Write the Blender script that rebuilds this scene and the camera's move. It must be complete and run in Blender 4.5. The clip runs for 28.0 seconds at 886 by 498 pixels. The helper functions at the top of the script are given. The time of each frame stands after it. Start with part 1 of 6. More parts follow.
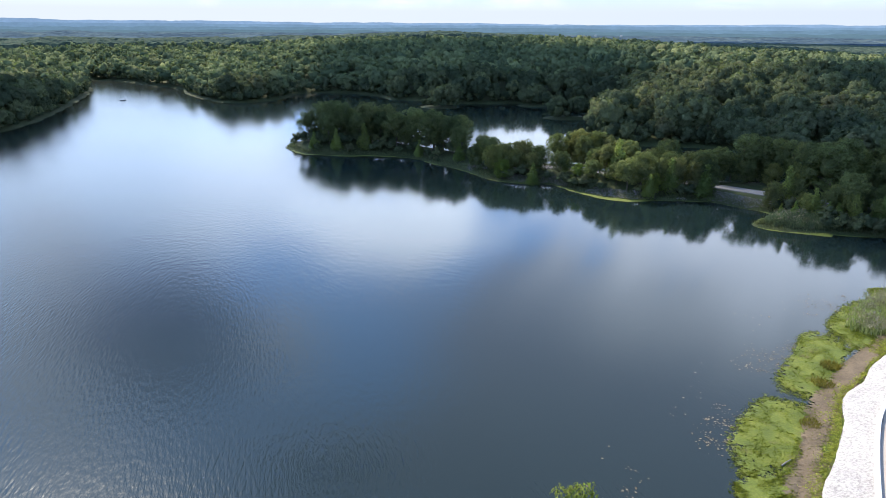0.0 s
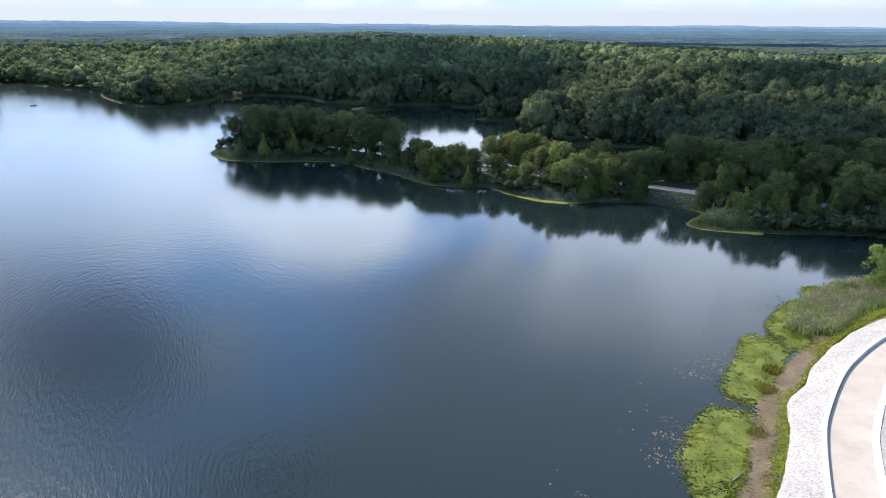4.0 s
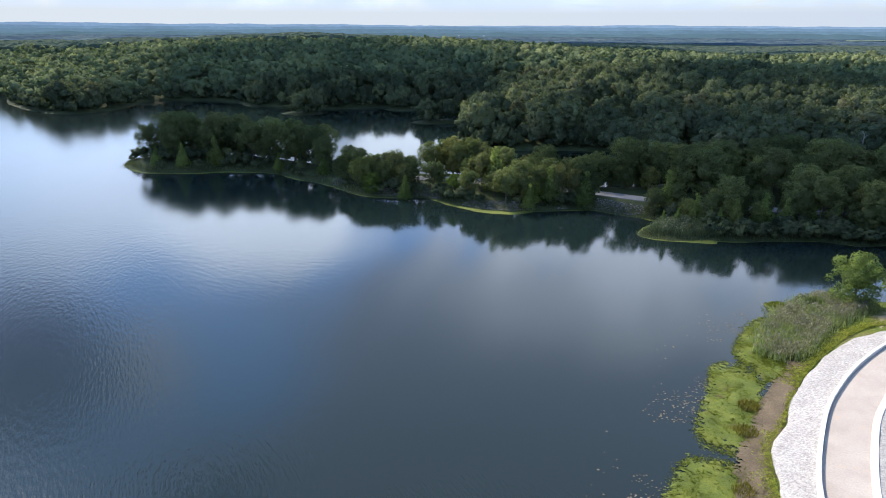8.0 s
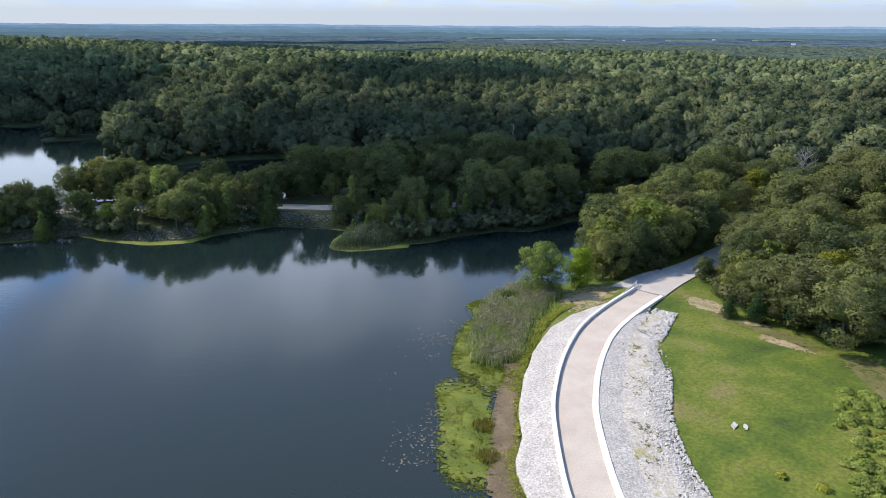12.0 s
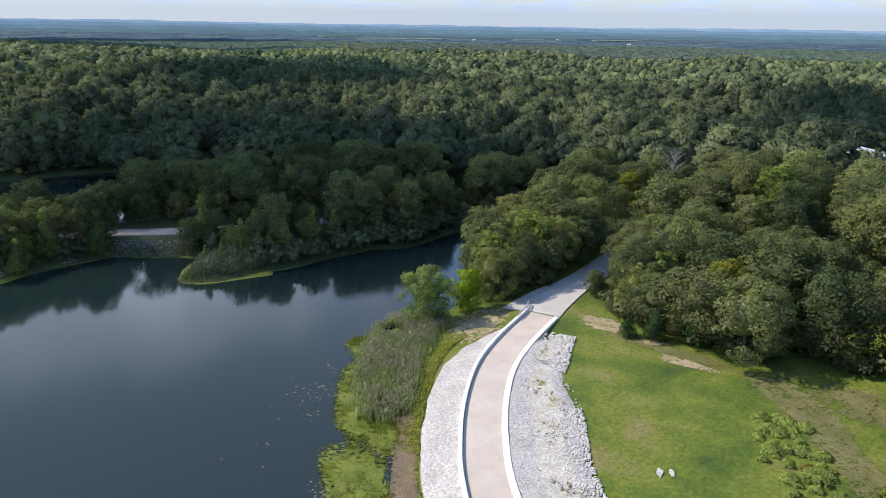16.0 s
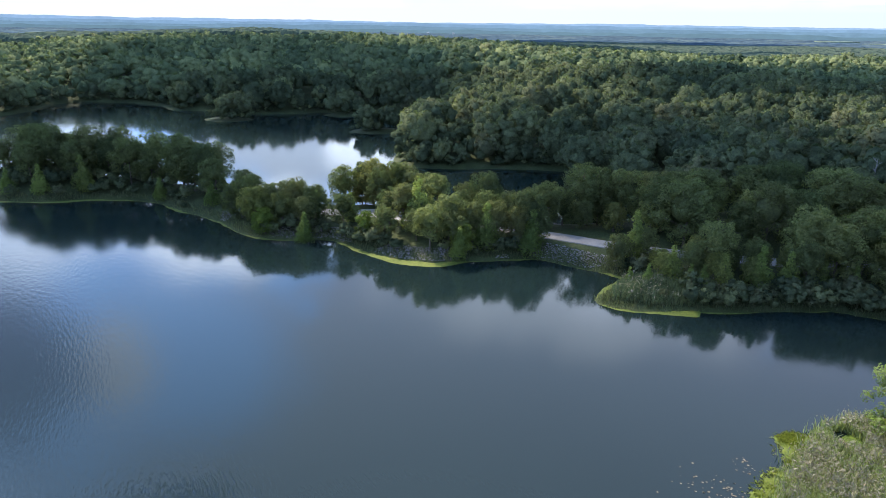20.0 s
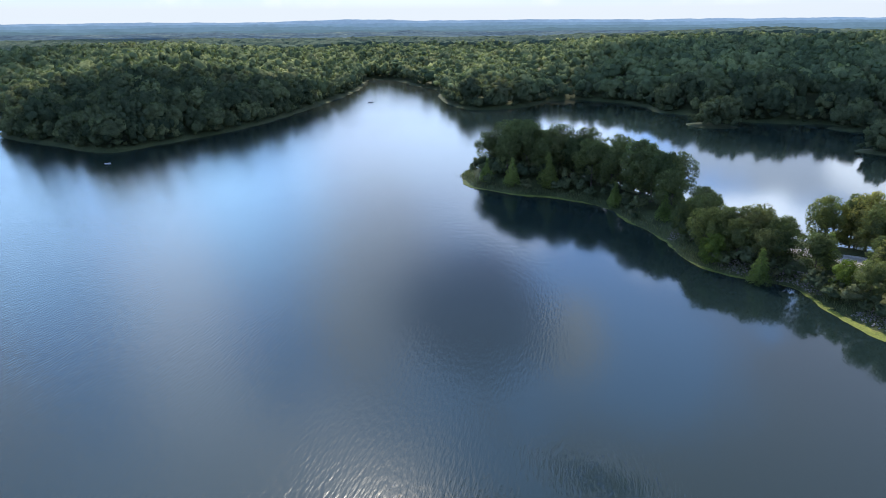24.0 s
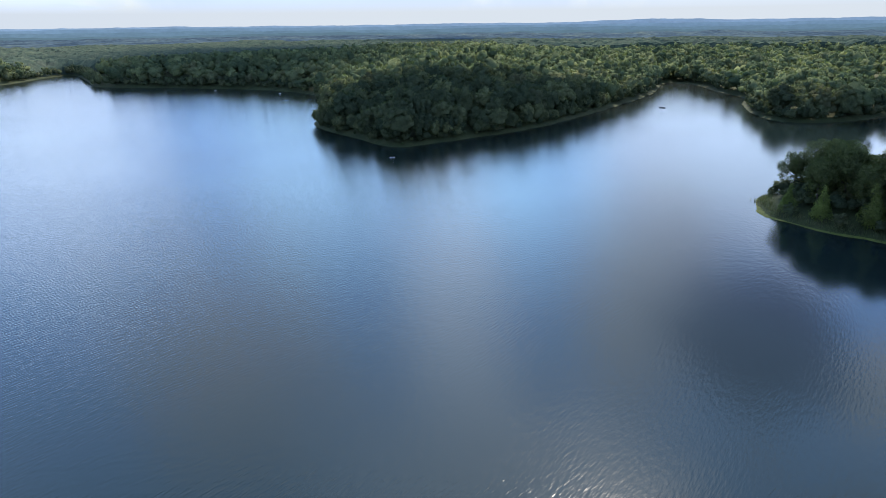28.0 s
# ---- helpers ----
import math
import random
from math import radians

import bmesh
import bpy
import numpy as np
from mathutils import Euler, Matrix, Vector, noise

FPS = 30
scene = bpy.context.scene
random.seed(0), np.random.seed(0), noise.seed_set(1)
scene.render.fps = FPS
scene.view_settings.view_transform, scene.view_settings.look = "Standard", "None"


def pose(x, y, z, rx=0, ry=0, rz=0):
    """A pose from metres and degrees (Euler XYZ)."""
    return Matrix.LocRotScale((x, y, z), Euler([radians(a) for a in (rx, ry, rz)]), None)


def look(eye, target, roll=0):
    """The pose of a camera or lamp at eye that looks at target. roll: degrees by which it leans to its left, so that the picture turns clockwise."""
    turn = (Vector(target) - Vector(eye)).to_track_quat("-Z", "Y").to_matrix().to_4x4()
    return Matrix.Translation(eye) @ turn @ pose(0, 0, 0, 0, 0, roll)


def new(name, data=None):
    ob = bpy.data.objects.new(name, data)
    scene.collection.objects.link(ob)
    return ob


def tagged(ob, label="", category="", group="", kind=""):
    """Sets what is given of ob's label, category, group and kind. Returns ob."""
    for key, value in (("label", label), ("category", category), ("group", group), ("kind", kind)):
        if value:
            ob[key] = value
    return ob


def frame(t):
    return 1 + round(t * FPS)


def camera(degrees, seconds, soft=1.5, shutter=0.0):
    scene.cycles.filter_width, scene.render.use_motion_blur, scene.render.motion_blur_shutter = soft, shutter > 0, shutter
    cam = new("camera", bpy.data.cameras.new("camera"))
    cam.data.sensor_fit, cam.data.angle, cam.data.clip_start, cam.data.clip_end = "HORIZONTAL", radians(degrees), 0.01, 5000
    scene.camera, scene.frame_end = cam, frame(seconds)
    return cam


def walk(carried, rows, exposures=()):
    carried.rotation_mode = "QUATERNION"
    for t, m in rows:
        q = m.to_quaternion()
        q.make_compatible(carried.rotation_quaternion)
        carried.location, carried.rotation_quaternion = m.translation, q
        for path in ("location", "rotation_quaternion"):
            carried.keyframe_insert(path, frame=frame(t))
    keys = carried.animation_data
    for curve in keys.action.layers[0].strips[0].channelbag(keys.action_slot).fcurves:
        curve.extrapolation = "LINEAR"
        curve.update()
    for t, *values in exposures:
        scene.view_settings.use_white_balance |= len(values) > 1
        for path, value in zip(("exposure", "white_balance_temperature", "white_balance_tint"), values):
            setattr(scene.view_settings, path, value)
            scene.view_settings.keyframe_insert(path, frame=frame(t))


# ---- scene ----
# camera and flight
cam = camera(65.18, 28.0, soft=0.8)
PATH = [
    (0, look((0.05, -0.01, 45.00), (-18.35, 93.41, 14.44), 0.36)),
    (1, look((-0.11, 0.32, 45.11), (-16.36, 94.13, 14.52), 0.37)),
    (2, look((-0.29, 1.36, 45.17), (-14.65, 95.47, 14.58), 0.41)),
    (3, look((-0.33, 3.26, 45.16), (-13.24, 97.61, 14.64), 0.39)),
    (4, look((-0.51, 5.65, 45.02), (-9.93, 100.44, 14.60), 0.37)),
    (4.5, look((-0.58, 7.07, 45.12), (-8.41, 102.01, 14.70), 0.36)),
    (6.5, look((-0.53, 14.12, 44.64), (-2.83, 109.40, 14.39), 0.29)),
    (7, look((-0.74, 16.01, 44.70), (-2.21, 111.29, 14.39), 0.27)),
    (8, look((-0.87, 19.64, 44.77), (-1.83, 114.93, 14.43), 0.23)),
    (8.5, look((-1.04, 21.32, 44.82), (-1.63, 116.61, 14.49), 0.24)),
    (9, look((-1.07, 23.05, 44.97), (1.11, 118.29, 14.57), 0.21)),
    (9.5, look((-1.12, 24.82, 45.03), (4.27, 119.93, 14.63), 0.24)),
    (10, look((-1.11, 26.64, 45.13), (7.44, 121.53, 14.76), 0.29)),
    (10.5, look((-0.99, 28.46, 45.09), (12.94, 122.72, 14.71), 0.34)),
    (11, look((-0.95, 30.19, 45.08), (21.22, 122.88, 14.79), 0.35)),
    (11.5, look((-0.79, 31.92, 45.15), (31.69, 121.52, 14.87), 0.36)),
    (12, look((-0.70, 33.71, 45.38), (42.35, 118.71, 15.04), 0.29)),
    (12.5, look((-0.72, 35.51, 45.54), (51.65, 115.10, 15.17), 0.47)),
    (13, look((-0.35, 37.41, 45.62), (58.55, 112.28, 15.23), 0.54)),
    (13.5, look((-0.02, 39.22, 45.73), (61.58, 111.87, 15.30), 0.66)),
    (15.5, look((3.74, 45.71, 45.45), (64.49, 119.15, 15.17), 0.83)),
    (16, look((4.82, 47.49, 45.44), (64.44, 121.81, 15.09), 0.86)),
    (16.5, look((5.84, 49.11, 45.44), (63.22, 125.16, 15.05), 0.88)),
    (17, look((6.88, 50.76, 45.39), (60.90, 129.22, 14.96), 0.88)),
    (17.5, look((8.05, 52.27, 45.35), (56.73, 134.15, 14.91), 0.91)),
    (18, look((9.10, 53.87, 45.32), (51.26, 139.27, 14.83), 0.93)),
    (18.5, look((10.17, 55.62, 45.38), (45.23, 144.12, 14.74), 0.89)),
    (19, look((10.95, 57.53, 45.41), (37.60, 148.89, 14.70), 0.77)),
    (19.5, look((11.60, 59.58, 45.23), (26.64, 153.55, 14.52), 0.82)),
    (20, look((12.19, 61.83, 44.87), (15.14, 156.95, 14.16), 0.83)),
    (20.5, look((12.66, 63.90, 44.52), (3.36, 158.63, 13.86), 0.65)),
    (21, look((13.14, 65.97, 44.35), (-8.93, 158.56, 13.67), 0.60)),
    (21.5, look((13.49, 68.02, 44.16), (-22.20, 156.26, 13.50), 0.49)),
    (23.5, look((12.86, 76.92, 44.44), (-39.41, 156.39, 13.58), -0.38)),
    (24, look((12.33, 78.91, 44.46), (-45.41, 154.52, 13.64), -0.44)),
    (24.5, look((11.74, 80.80, 44.49), (-51.74, 151.67, 13.72), -0.48)),
    (25, look((10.97, 82.62, 44.50), (-56.54, 149.68, 13.76), -0.54)),
    (25.5, look((10.04, 84.35, 44.52), (-60.45, 148.29, 13.82), -0.61)),
    (26, look((8.96, 85.90, 44.52), (-64.41, 146.54, 13.87), -0.48)),
    (26.5, look((7.80, 87.46, 44.57), (-68.62, 144.22, 13.96), -0.52)),
    (27, look((6.58, 88.88, 44.59), (-72.77, 141.51, 14.04), -0.59)),
    (27.5, look((5.54, 90.08, 44.60), (-76.47, 138.51, 14.10), -0.60)),
    (28, look((4.48, 91.35, 44.61), (-78.81, 137.55, 14.12), -0.70)),
]
walk(cam, PATH, [(0, 1.02), (4, 0.94), (8, 0.82), (11, 0.78), (13, 0.62), (17, 0.74), (18, 1.0), (18.5, 1.12), (19.3, 1.28), (20, 1.28), (21, 1.12), (25, 0.96), (28, 0.78)])

# ---- sky, sun ----
SUN_EL, SUN_AZ = 44.0, -43.0      # degrees; azimuth from +y towards +x
SUN_DIR = Vector((math.sin(radians(SUN_AZ)) * math.cos(radians(SUN_EL)), math.cos(radians(SUN_AZ)) * math.cos(radians(SUN_EL)), math.sin(radians(SUN_EL))))


def link(nt, a, b):
    nt.links.new(a, b)


def make_world():
    w = bpy.data.worlds.new("sky")
    scene.world = w
    w.use_nodes = True
    nt = w.node_tree
    bg = nt.nodes["Background"]
    sky = nt.nodes.new("ShaderNodeTexSky")
    sky.sky_type, sky.sun_disc = "NISHITA", False
    sky.sun_elevation, sky.sun_rotation = radians(SUN_EL), radians(SUN_AZ % 360)
    sky.air_density, sky.dust_density, sky.ozone_density = 1.1, 0.4, 3.6
    tc = nt.nodes.new("ShaderNodeTexCoord")
    sep = nt.nodes.new("ShaderNodeSeparateXYZ")
    link(nt, tc.outputs["Generated"], sep.inputs[0])
    # flat cloud layer: direction divided by its height
    add = nt.nodes.new("ShaderNodeMath"); add.operation = "ADD"; add.inputs[1].default_value = 0.10
    mx = nt.nodes.new("ShaderNodeMath"); mx.operation = "MAXIMUM"; mx.inputs[1].default_value = 0.0
    link(nt, sep.outputs["Z"], mx.inputs[0]); link(nt, mx.outputs[0], add.inputs[0])
    dx = nt.nodes.new("ShaderNodeMath"); dx.operation = "DIVIDE"
    dy = nt.nodes.new("ShaderNodeMath"); dy.operation = "DIVIDE"
    link(nt, sep.outputs["X"], dx.inputs[0]); link(nt, add.outputs[0], dx.inputs[1])
    link(nt, sep.outputs["Y"], dy.inputs[0]); link(nt, add.outputs[0], dy.inputs[1])
    comb = nt.nodes.new("ShaderNodeCombineXYZ")
    link(nt, dx.outputs[0], comb.inputs[0]); link(nt, dy.outputs[0], comb.inputs[1])
    comb.inputs[2].default_value = CLOUD_SEED
    n1 = nt.nodes.new("ShaderNodeTexNoise")
    n1.inputs["Scale"].default_value = 1.6; n1.inputs["Detail"].default_value = 7; n1.inputs["Roughness"].default_value = 0.55
    link(nt, comb.outputs[0], n1.inputs["Vector"])
    ramp = nt.nodes.new("ShaderNodeValToRGB")
    ramp.color_ramp.elements[0].position, ramp.color_ramp.elements[1].position = 0.46, 0.60
    link(nt, n1.outputs["Fac"], ramp.inputs[0])
    # cloud tone: bright rims, grey cores
    tone = nt.nodes.new("ShaderNodeValToRGB")
    e = tone.color_ramp.elements
    e[0].position, e[0].color = 0.45, (*CLOUD_BRIGHT, 1)
    e[1].position, e[1].color = 0.75, (*CLOUD_DARK, 1)
    link(nt, n1.outputs["Fac"], tone.inputs[0])
    mix = nt.nodes.new("ShaderNodeMix"); mix.data_type = "RGBA"
    cut = nt.nodes.new("ShaderNodeMath"); cut.operation = "MULTIPLY"; cut.inputs[1].default_value = CLOUD_COVER
    link(nt, ramp.outputs["Color"], cut.inputs[0])
    # the layer thins out overhead
    thin = nt.nodes.new("ShaderNodeMapRange")
    thin.inputs[1].default_value, thin.inputs[2].default_value, thin.inputs[3].default_value, thin.inputs[4].default_value = 0.42, 0.72, 1.0, 0.1
    link(nt, mx.outputs[0], thin.inputs[0])
    less = nt.nodes.new("ShaderNodeMath"); less.operation = "MULTIPLY"
    link(nt, cut.outputs[0], less.inputs[0]); link(nt, thin.outputs[0], less.inputs[1])
    link(nt, less.outputs[0], mix.inputs[0])
    # clouds and haze scatter more light towards the sun's side
    dot = nt.nodes.new("ShaderNodeVectorMath"); dot.operation = "DOT_PRODUCT"
    link(nt, tc.outputs["Generated"], dot.inputs[0]); dot.inputs[1].default_value = SUN_DIR
    side = nt.nodes.new("ShaderNodeMapRange")
    side.inputs[1].default_value, side.inputs[2].default_value, side.inputs[3].default_value, side.inputs[4].default_value = 0.1, 0.9, 0.62, 1.12
    link(nt, dot.outputs["Value"], side.inputs[0])
    lit = nt.nodes.new("ShaderNodeMix"); lit.data_type, lit.blend_type = "RGBA", "MULTIPLY"
    lit.inputs[0].default_value = 1.0
    link(nt, tone.outputs["Color"], lit.inputs[6]); link(nt, side.outputs[0], lit.inputs[7])
    link(nt, sky.outputs[0], mix.inputs[6]); link(nt, lit.outputs[2], mix.inputs[7])
    # banks of cloud and the gaps between them, low over the lake's far side
    azim = nt.nodes.new("ShaderNodeMath"); azim.operation = "ARCTAN2"
    link(nt, sep.outputs["X"], azim.inputs[0]); link(nt, sep.outputs["Y"], azim.inputs[1])
    elev = nt.nodes.new("ShaderNodeMath"); elev.operation = "ARCSINE"
    link(nt, sep.outputs["Z"], elev.inputs[0])
    spot = nt.nodes.new("ShaderNodeCombineXYZ")
    link(nt, azim.outputs[0], spot.inputs[0]); link(nt, elev.outputs[0], spot.inputs[1])
    deg = nt.nodes.new("ShaderNodeVectorMath"); deg.operation = "SCALE"; deg.inputs["Scale"].default_value = 180 / math.pi
    link(nt, spot.outputs[0], deg.inputs[0])
    fray = nt.nodes.new("ShaderNodeTexNoise")
    fray.inputs["Scale"].default_value, fray.inputs["Detail"].default_value, fray.inputs["Roughness"].default_value = 0.16, 5, 0.55
    link(nt, deg.outputs[0], fray.inputs["Vector"])
    sway = nt.nodes.new("ShaderNodeMath"); sway.operation = "MULTIPLY_ADD"
    sway.inputs[1].default_value, sway.inputs[2].default_value = 1.6, -0.8
    link(nt, fray.outputs["Fac"], sway.inputs[0])
    under = mix.outputs[2]
    for az, el, wa, we, tint, soft in BANKS:
        off = nt.nodes.new("ShaderNodeVectorMath"); off.operation = "SUBTRACT"; off.inputs[1].default_value = (az, el, 0)
        rel = nt.nodes.new("ShaderNodeVectorMath"); rel.operation = "MULTIPLY"; rel.inputs[1].default_value = (1 / wa, 1 / we, 0)
        far = nt.nodes.new("ShaderNodeVectorMath"); far.operation = "LENGTH"
        edge = nt.nodes.new("ShaderNodeMath"); edge.operation = "ADD"
        veil = nt.nodes.new("ShaderNodeMapRange"); veil.interpolation_type = "SMOOTHSTEP"
        veil.inputs[1].default_value, veil.inputs[2].default_value, veil.inputs[3].default_value, veil.inputs[4].default_value = 1 - soft, 1 + soft, 1.0, 0.0
        over = nt.nodes.new("ShaderNodeMix"); over.data_type = "RGBA"
        link(nt, deg.outputs[0], off.inputs[0]); link(nt, off.outputs[0], rel.inputs[0]); link(nt, rel.outputs[0], far.inputs[0])
        link(nt, far.outputs["Value"], edge.inputs[0]); link(nt, sway.outputs[0], edge.inputs[1]); link(nt, edge.outputs[0], veil.inputs[0])
        link(nt, veil.outputs[0], over.inputs[0]); link(nt, under, over.inputs[6])
        over.inputs[7].default_value = (*(q / 0.15 for q in tint), 1)
        under = over.outputs[2]
    # pale bank of haze low over the horizon
    hz = nt.nodes.new("ShaderNodeMapRange")
    hz.inputs[1].default_value, hz.inputs[2].default_value, hz.inputs[3].default_value, hz.inputs[4].default_value = 0.02, 0.11, 1.0, 0.0
    link(nt, mx.outputs[0], hz.inputs[0])
    mix2 = nt.nodes.new("ShaderNodeMix"); mix2.data_type = "RGBA"
    link(nt, hz.outputs[0], mix2.inputs[0]); link(nt, under, mix2.inputs[6])
    low = nt.nodes.new("ShaderNodeMix"); low.data_type = "RGBA"
    bright = nt.nodes.new("ShaderNodeMapRange")
    bright.inputs[1].default_value, bright.inputs[2].default_value = 0.1, 0.68
    link(nt, dot.outputs["Value"], bright.inputs[0]); link(nt, bright.outputs[0], low.inputs[0])
    low.inputs[6].default_value, low.inputs[7].default_value = (*HAZE, 1), (*HAZE_SUN, 1)
    link(nt, low.outputs[2], mix2.inputs[7])
    link(nt, mix2.outputs[2], bg.inputs["Color"])
    bg.inputs["Strength"].default_value = 0.15


CLOUD_SEED, CLOUD_COVER = 8.4, 0.9
CLEAR, WHITE, PALE, GREY, SLATE = (0.37, 0.68, 1.36), (1.50, 1.74, 2.15), (0.95, 1.25, 1.80), (0.58, 0.71, 0.97), (0.15, 0.22, 0.45)
# azimuth and height of the middle, half width and half height in degrees, colour, softness of the edge
BANKS = (
    (-45, 20, 85, 24, CLEAR, 0.25), (8, 31, 36, 13.5, (0.42, 0.535, 0.83), 0.12), (14, 21, 15, 4.5, (0.78, 0.92, 1.2), 0.5), (15, 12, 17, 8, (1.12, 1.30, 1.65), 0.4), (-29, 12.5, 7, 6, (1.05, 1.28, 1.7), 0.5), (-10, 9.5, 11, 3.6, (0.46, 0.57, 0.78), 0.4), (-3.5, 10, 4, 2.4, (0.95, 1.1, 1.35), 0.35), (-16, 15.9, 10.5, 3.5, (1.45, 1.70, 2.12), 0.3),
    (-20, 26, 8, 6, CLEAR, 0.5), (-56, 37, 15, 8, PALE, 0.5), (-40, 8, 10, 9, (0.76, 1.0, 1.42), 0.5), (-43, 21, 6, 8, GREY, 0.5), (-26, 24.5, 2.5, 4, GREY, 0.5),
    (-57, 12, 8, 7, (0.70, 1.25, 2.05), 0.6), (-60, 23, 5, 9, PALE, 0.5), (-72, 12, 7, 8, (0.62, 1.05, 1.7), 0.6), (-91, 8, 7, 8, PALE, 0.5), (-80, 25, 8, 8, GREY, 0.5),
    (-25.5, 19, 4, 2.6, CLEAR, 0.5), (-35, 23.3, 7.6, 5.5, SLATE, 0.4),
)
HAZE_SUN = (2.75, 3.02, 3.35)
CLOUD_BRIGHT, CLOUD_DARK, HAZE = (9.3, 13.3, 20.8), (3.3, 5.5, 10.9), (2.35, 2.7, 3.25)
make_world()
sun = new("sun", bpy.data.lights.new("sun", "SUN"))
sun.data.energy, sun.data.angle, sun.data.color = 4.6, radians(0.55), (1.0, 0.90, 0.76)
sun.matrix_world = look(SUN_DIR * 3000, (0, 0, 0))

# ---- materials ----


def material(name, rough=0.8, spec=0.3):
    m = bpy.data.materials.new(name)
    m.use_nodes = True
    b = m.node_tree.nodes["Principled BSDF"]
    b.inputs["Roughness"].default_value = rough
    b.inputs["Specular IOR Level"].default_value = spec
    return m, m.node_tree, b


def noise_node(nt, scale, detail=4, rough=0.6, coord=None):
    n = nt.nodes.new("ShaderNodeTexNoise")
    n.inputs["Scale"].default_value, n.inputs["Detail"].default_value, n.inputs["Roughness"].default_value = scale, detail, rough
    if coord is None:
        g = nt.nodes.new("ShaderNodeNewGeometry")
        coord = g.outputs["Position"]
    link(nt, coord, n.inputs["Vector"])
    return n


def ramp_node(nt, source, stops):
    r = nt.nodes.new("ShaderNodeValToRGB")
    el = r.color_ramp.elements
    while len(el) < len(stops):
        el.new(0.5)
    for e, (p, c) in zip(el, stops):
        e.position, e.color = p, (*c, 1)
    link(nt, source, r.inputs[0])
    return r


def mix_node(nt, fac, a, b, kind="MIX"):
    m = nt.nodes.new("ShaderNodeMix")
    m.data_type, m.blend_type = "RGBA", kind
    for s, v in ((0, fac), (6, a), (7, b)):
        if isinstance(v, (int, float)):
            m.inputs[s].default_value = v
        elif isinstance(v, tuple):
            m.inputs[s].default_value = (*v, 1)
        else:
            link(nt, v, m.inputs[s])
    return m.outputs[2]


def bump_node(nt, b, source, strength, dist):
    k = nt.nodes.new("ShaderNodeBump")
    k.inputs["Strength"].default_value, k.inputs["Distance"].default_value = strength, dist
    link(nt, source, k.inputs["Height"])
    link(nt, k.outputs[0], b.inputs["Normal"])
    return k


def surface(name, stops, scale, fine, rough=0.85, bump=0.5, dist=0.05, stain=None, spec=0.25, grit=0.8):
    """Colour by a broad noise, darkened and lightened by a fine one, with relief."""
    m, nt, b = material(name, rough, spec)
    broad, grain = noise_node(nt, scale, 5), noise_node(nt, fine, 3, 0.7)
    col = ramp_node(nt, broad.outputs["Fac"], stops).outputs[0]
    g = ramp_node(nt, grain.outputs["Fac"], [(0.32, (0.55, 0.55, 0.55)), (0.68, (1.3, 1.3, 1.3))]).outputs[0]
    col = mix_node(nt, grit, col, g, "MULTIPLY")
    if stain:
        s = noise_node(nt, stain[0], 6, 0.65)
        f = ramp_node(nt, s.outputs["Fac"], [(stain[1], (0, 0, 0)), (stain[1] + 0.12, (1, 1, 1))]).outputs[0]
        col = mix_node(nt, f, col, stain[2])
    link(nt, col, b.inputs["Base Color"])
    bump_node(nt, b, grain.outputs["Fac"], bump, dist)
    return m


def leaves(name, dark, light, glow=0.35):
    """Foliage: hue by tree and by spot, light passing through the leaves."""
    m, nt, b = material(name, 0.8, 0.0)
    info = nt.nodes.new("ShaderNodeObjectInfo")
    geo = nt.nodes.new("ShaderNodeNewGeometry")
    tone = nt.nodes.new("ShaderNodeAttribute")
    tone.attribute_name = "tone"
    add = nt.nodes.new("ShaderNodeMath"); add.operation = "ADD"
    one = nt.nodes.new("ShaderNodeMath"); one.operation = "FRACT"
    link(nt, info.outputs["Random"], add.inputs[0]); link(nt, tone.outputs["Fac"], add.inputs[1]); link(nt, add.outputs[0], one.inputs[0])
    half = tuple(0.5 * (p + q) for p, q in zip(dark, light))
    dull = (half[0] * 1.06, half[1] * 0.96, half[2] * 1.0)
    col = ramp_node(nt, one.outputs[0], [(0.0, dark), (0.45, half), (0.6, dull), (0.68, dark), (0.8, half), (1.0, light)]).outputs[0]
    spot = noise_node(nt, 0.35, 3, 0.6, geo.outputs["Position"])
    col = mix_node(nt, 0.8, col, ramp_node(nt, spot.outputs["Fac"], [(0.35, (0.78, 0.80, 0.82)), (0.65, (1.2, 1.17, 1.1))]).outputs[0], "MULTIPLY")
    isl = ramp_node(nt, geo.outputs["Random Per Island"], [(0.0, (0.91, 0.92, 0.91)), (1.0, (1.09, 1.08, 1.06))]).outputs[0]
    col = mix_node(nt, 0.9, col, isl, "MULTIPLY")
    link(nt, col, b.inputs["Base Color"])
    spray = noise_node(nt, 1.9, 5, 0.72, geo.outputs["Position"])
    col = mix_node(nt, 0.85, col, ramp_node(nt, spray.outputs["Fac"], [(0.36, (0.62, 0.64, 0.66)), (0.62, (1.28, 1.26, 1.2))]).outputs[0], "MULTIPLY")
    link(nt, col, b.inputs["Base Color"])
    bump_node(nt, b, spray.outputs["Fac"], 0.7, 0.4)
    tr = nt.nodes.new("ShaderNodeBsdfTranslucent")
    warm = mix_node(nt, 1.0, col, (1.02, 1.18, 0.68), "MULTIPLY")
    link(nt, warm, tr.inputs["Color"])
    ms = nt.nodes.new("ShaderNodeMixShader")
    ms.inputs[0].default_value = glow
    link(nt, b.outputs[0], ms.inputs[1]); link(nt, tr.outputs[0], ms.inputs[2])
    link(nt, ms.outputs[0], nt.nodes["Material Output"].inputs["Surface"])
    return m


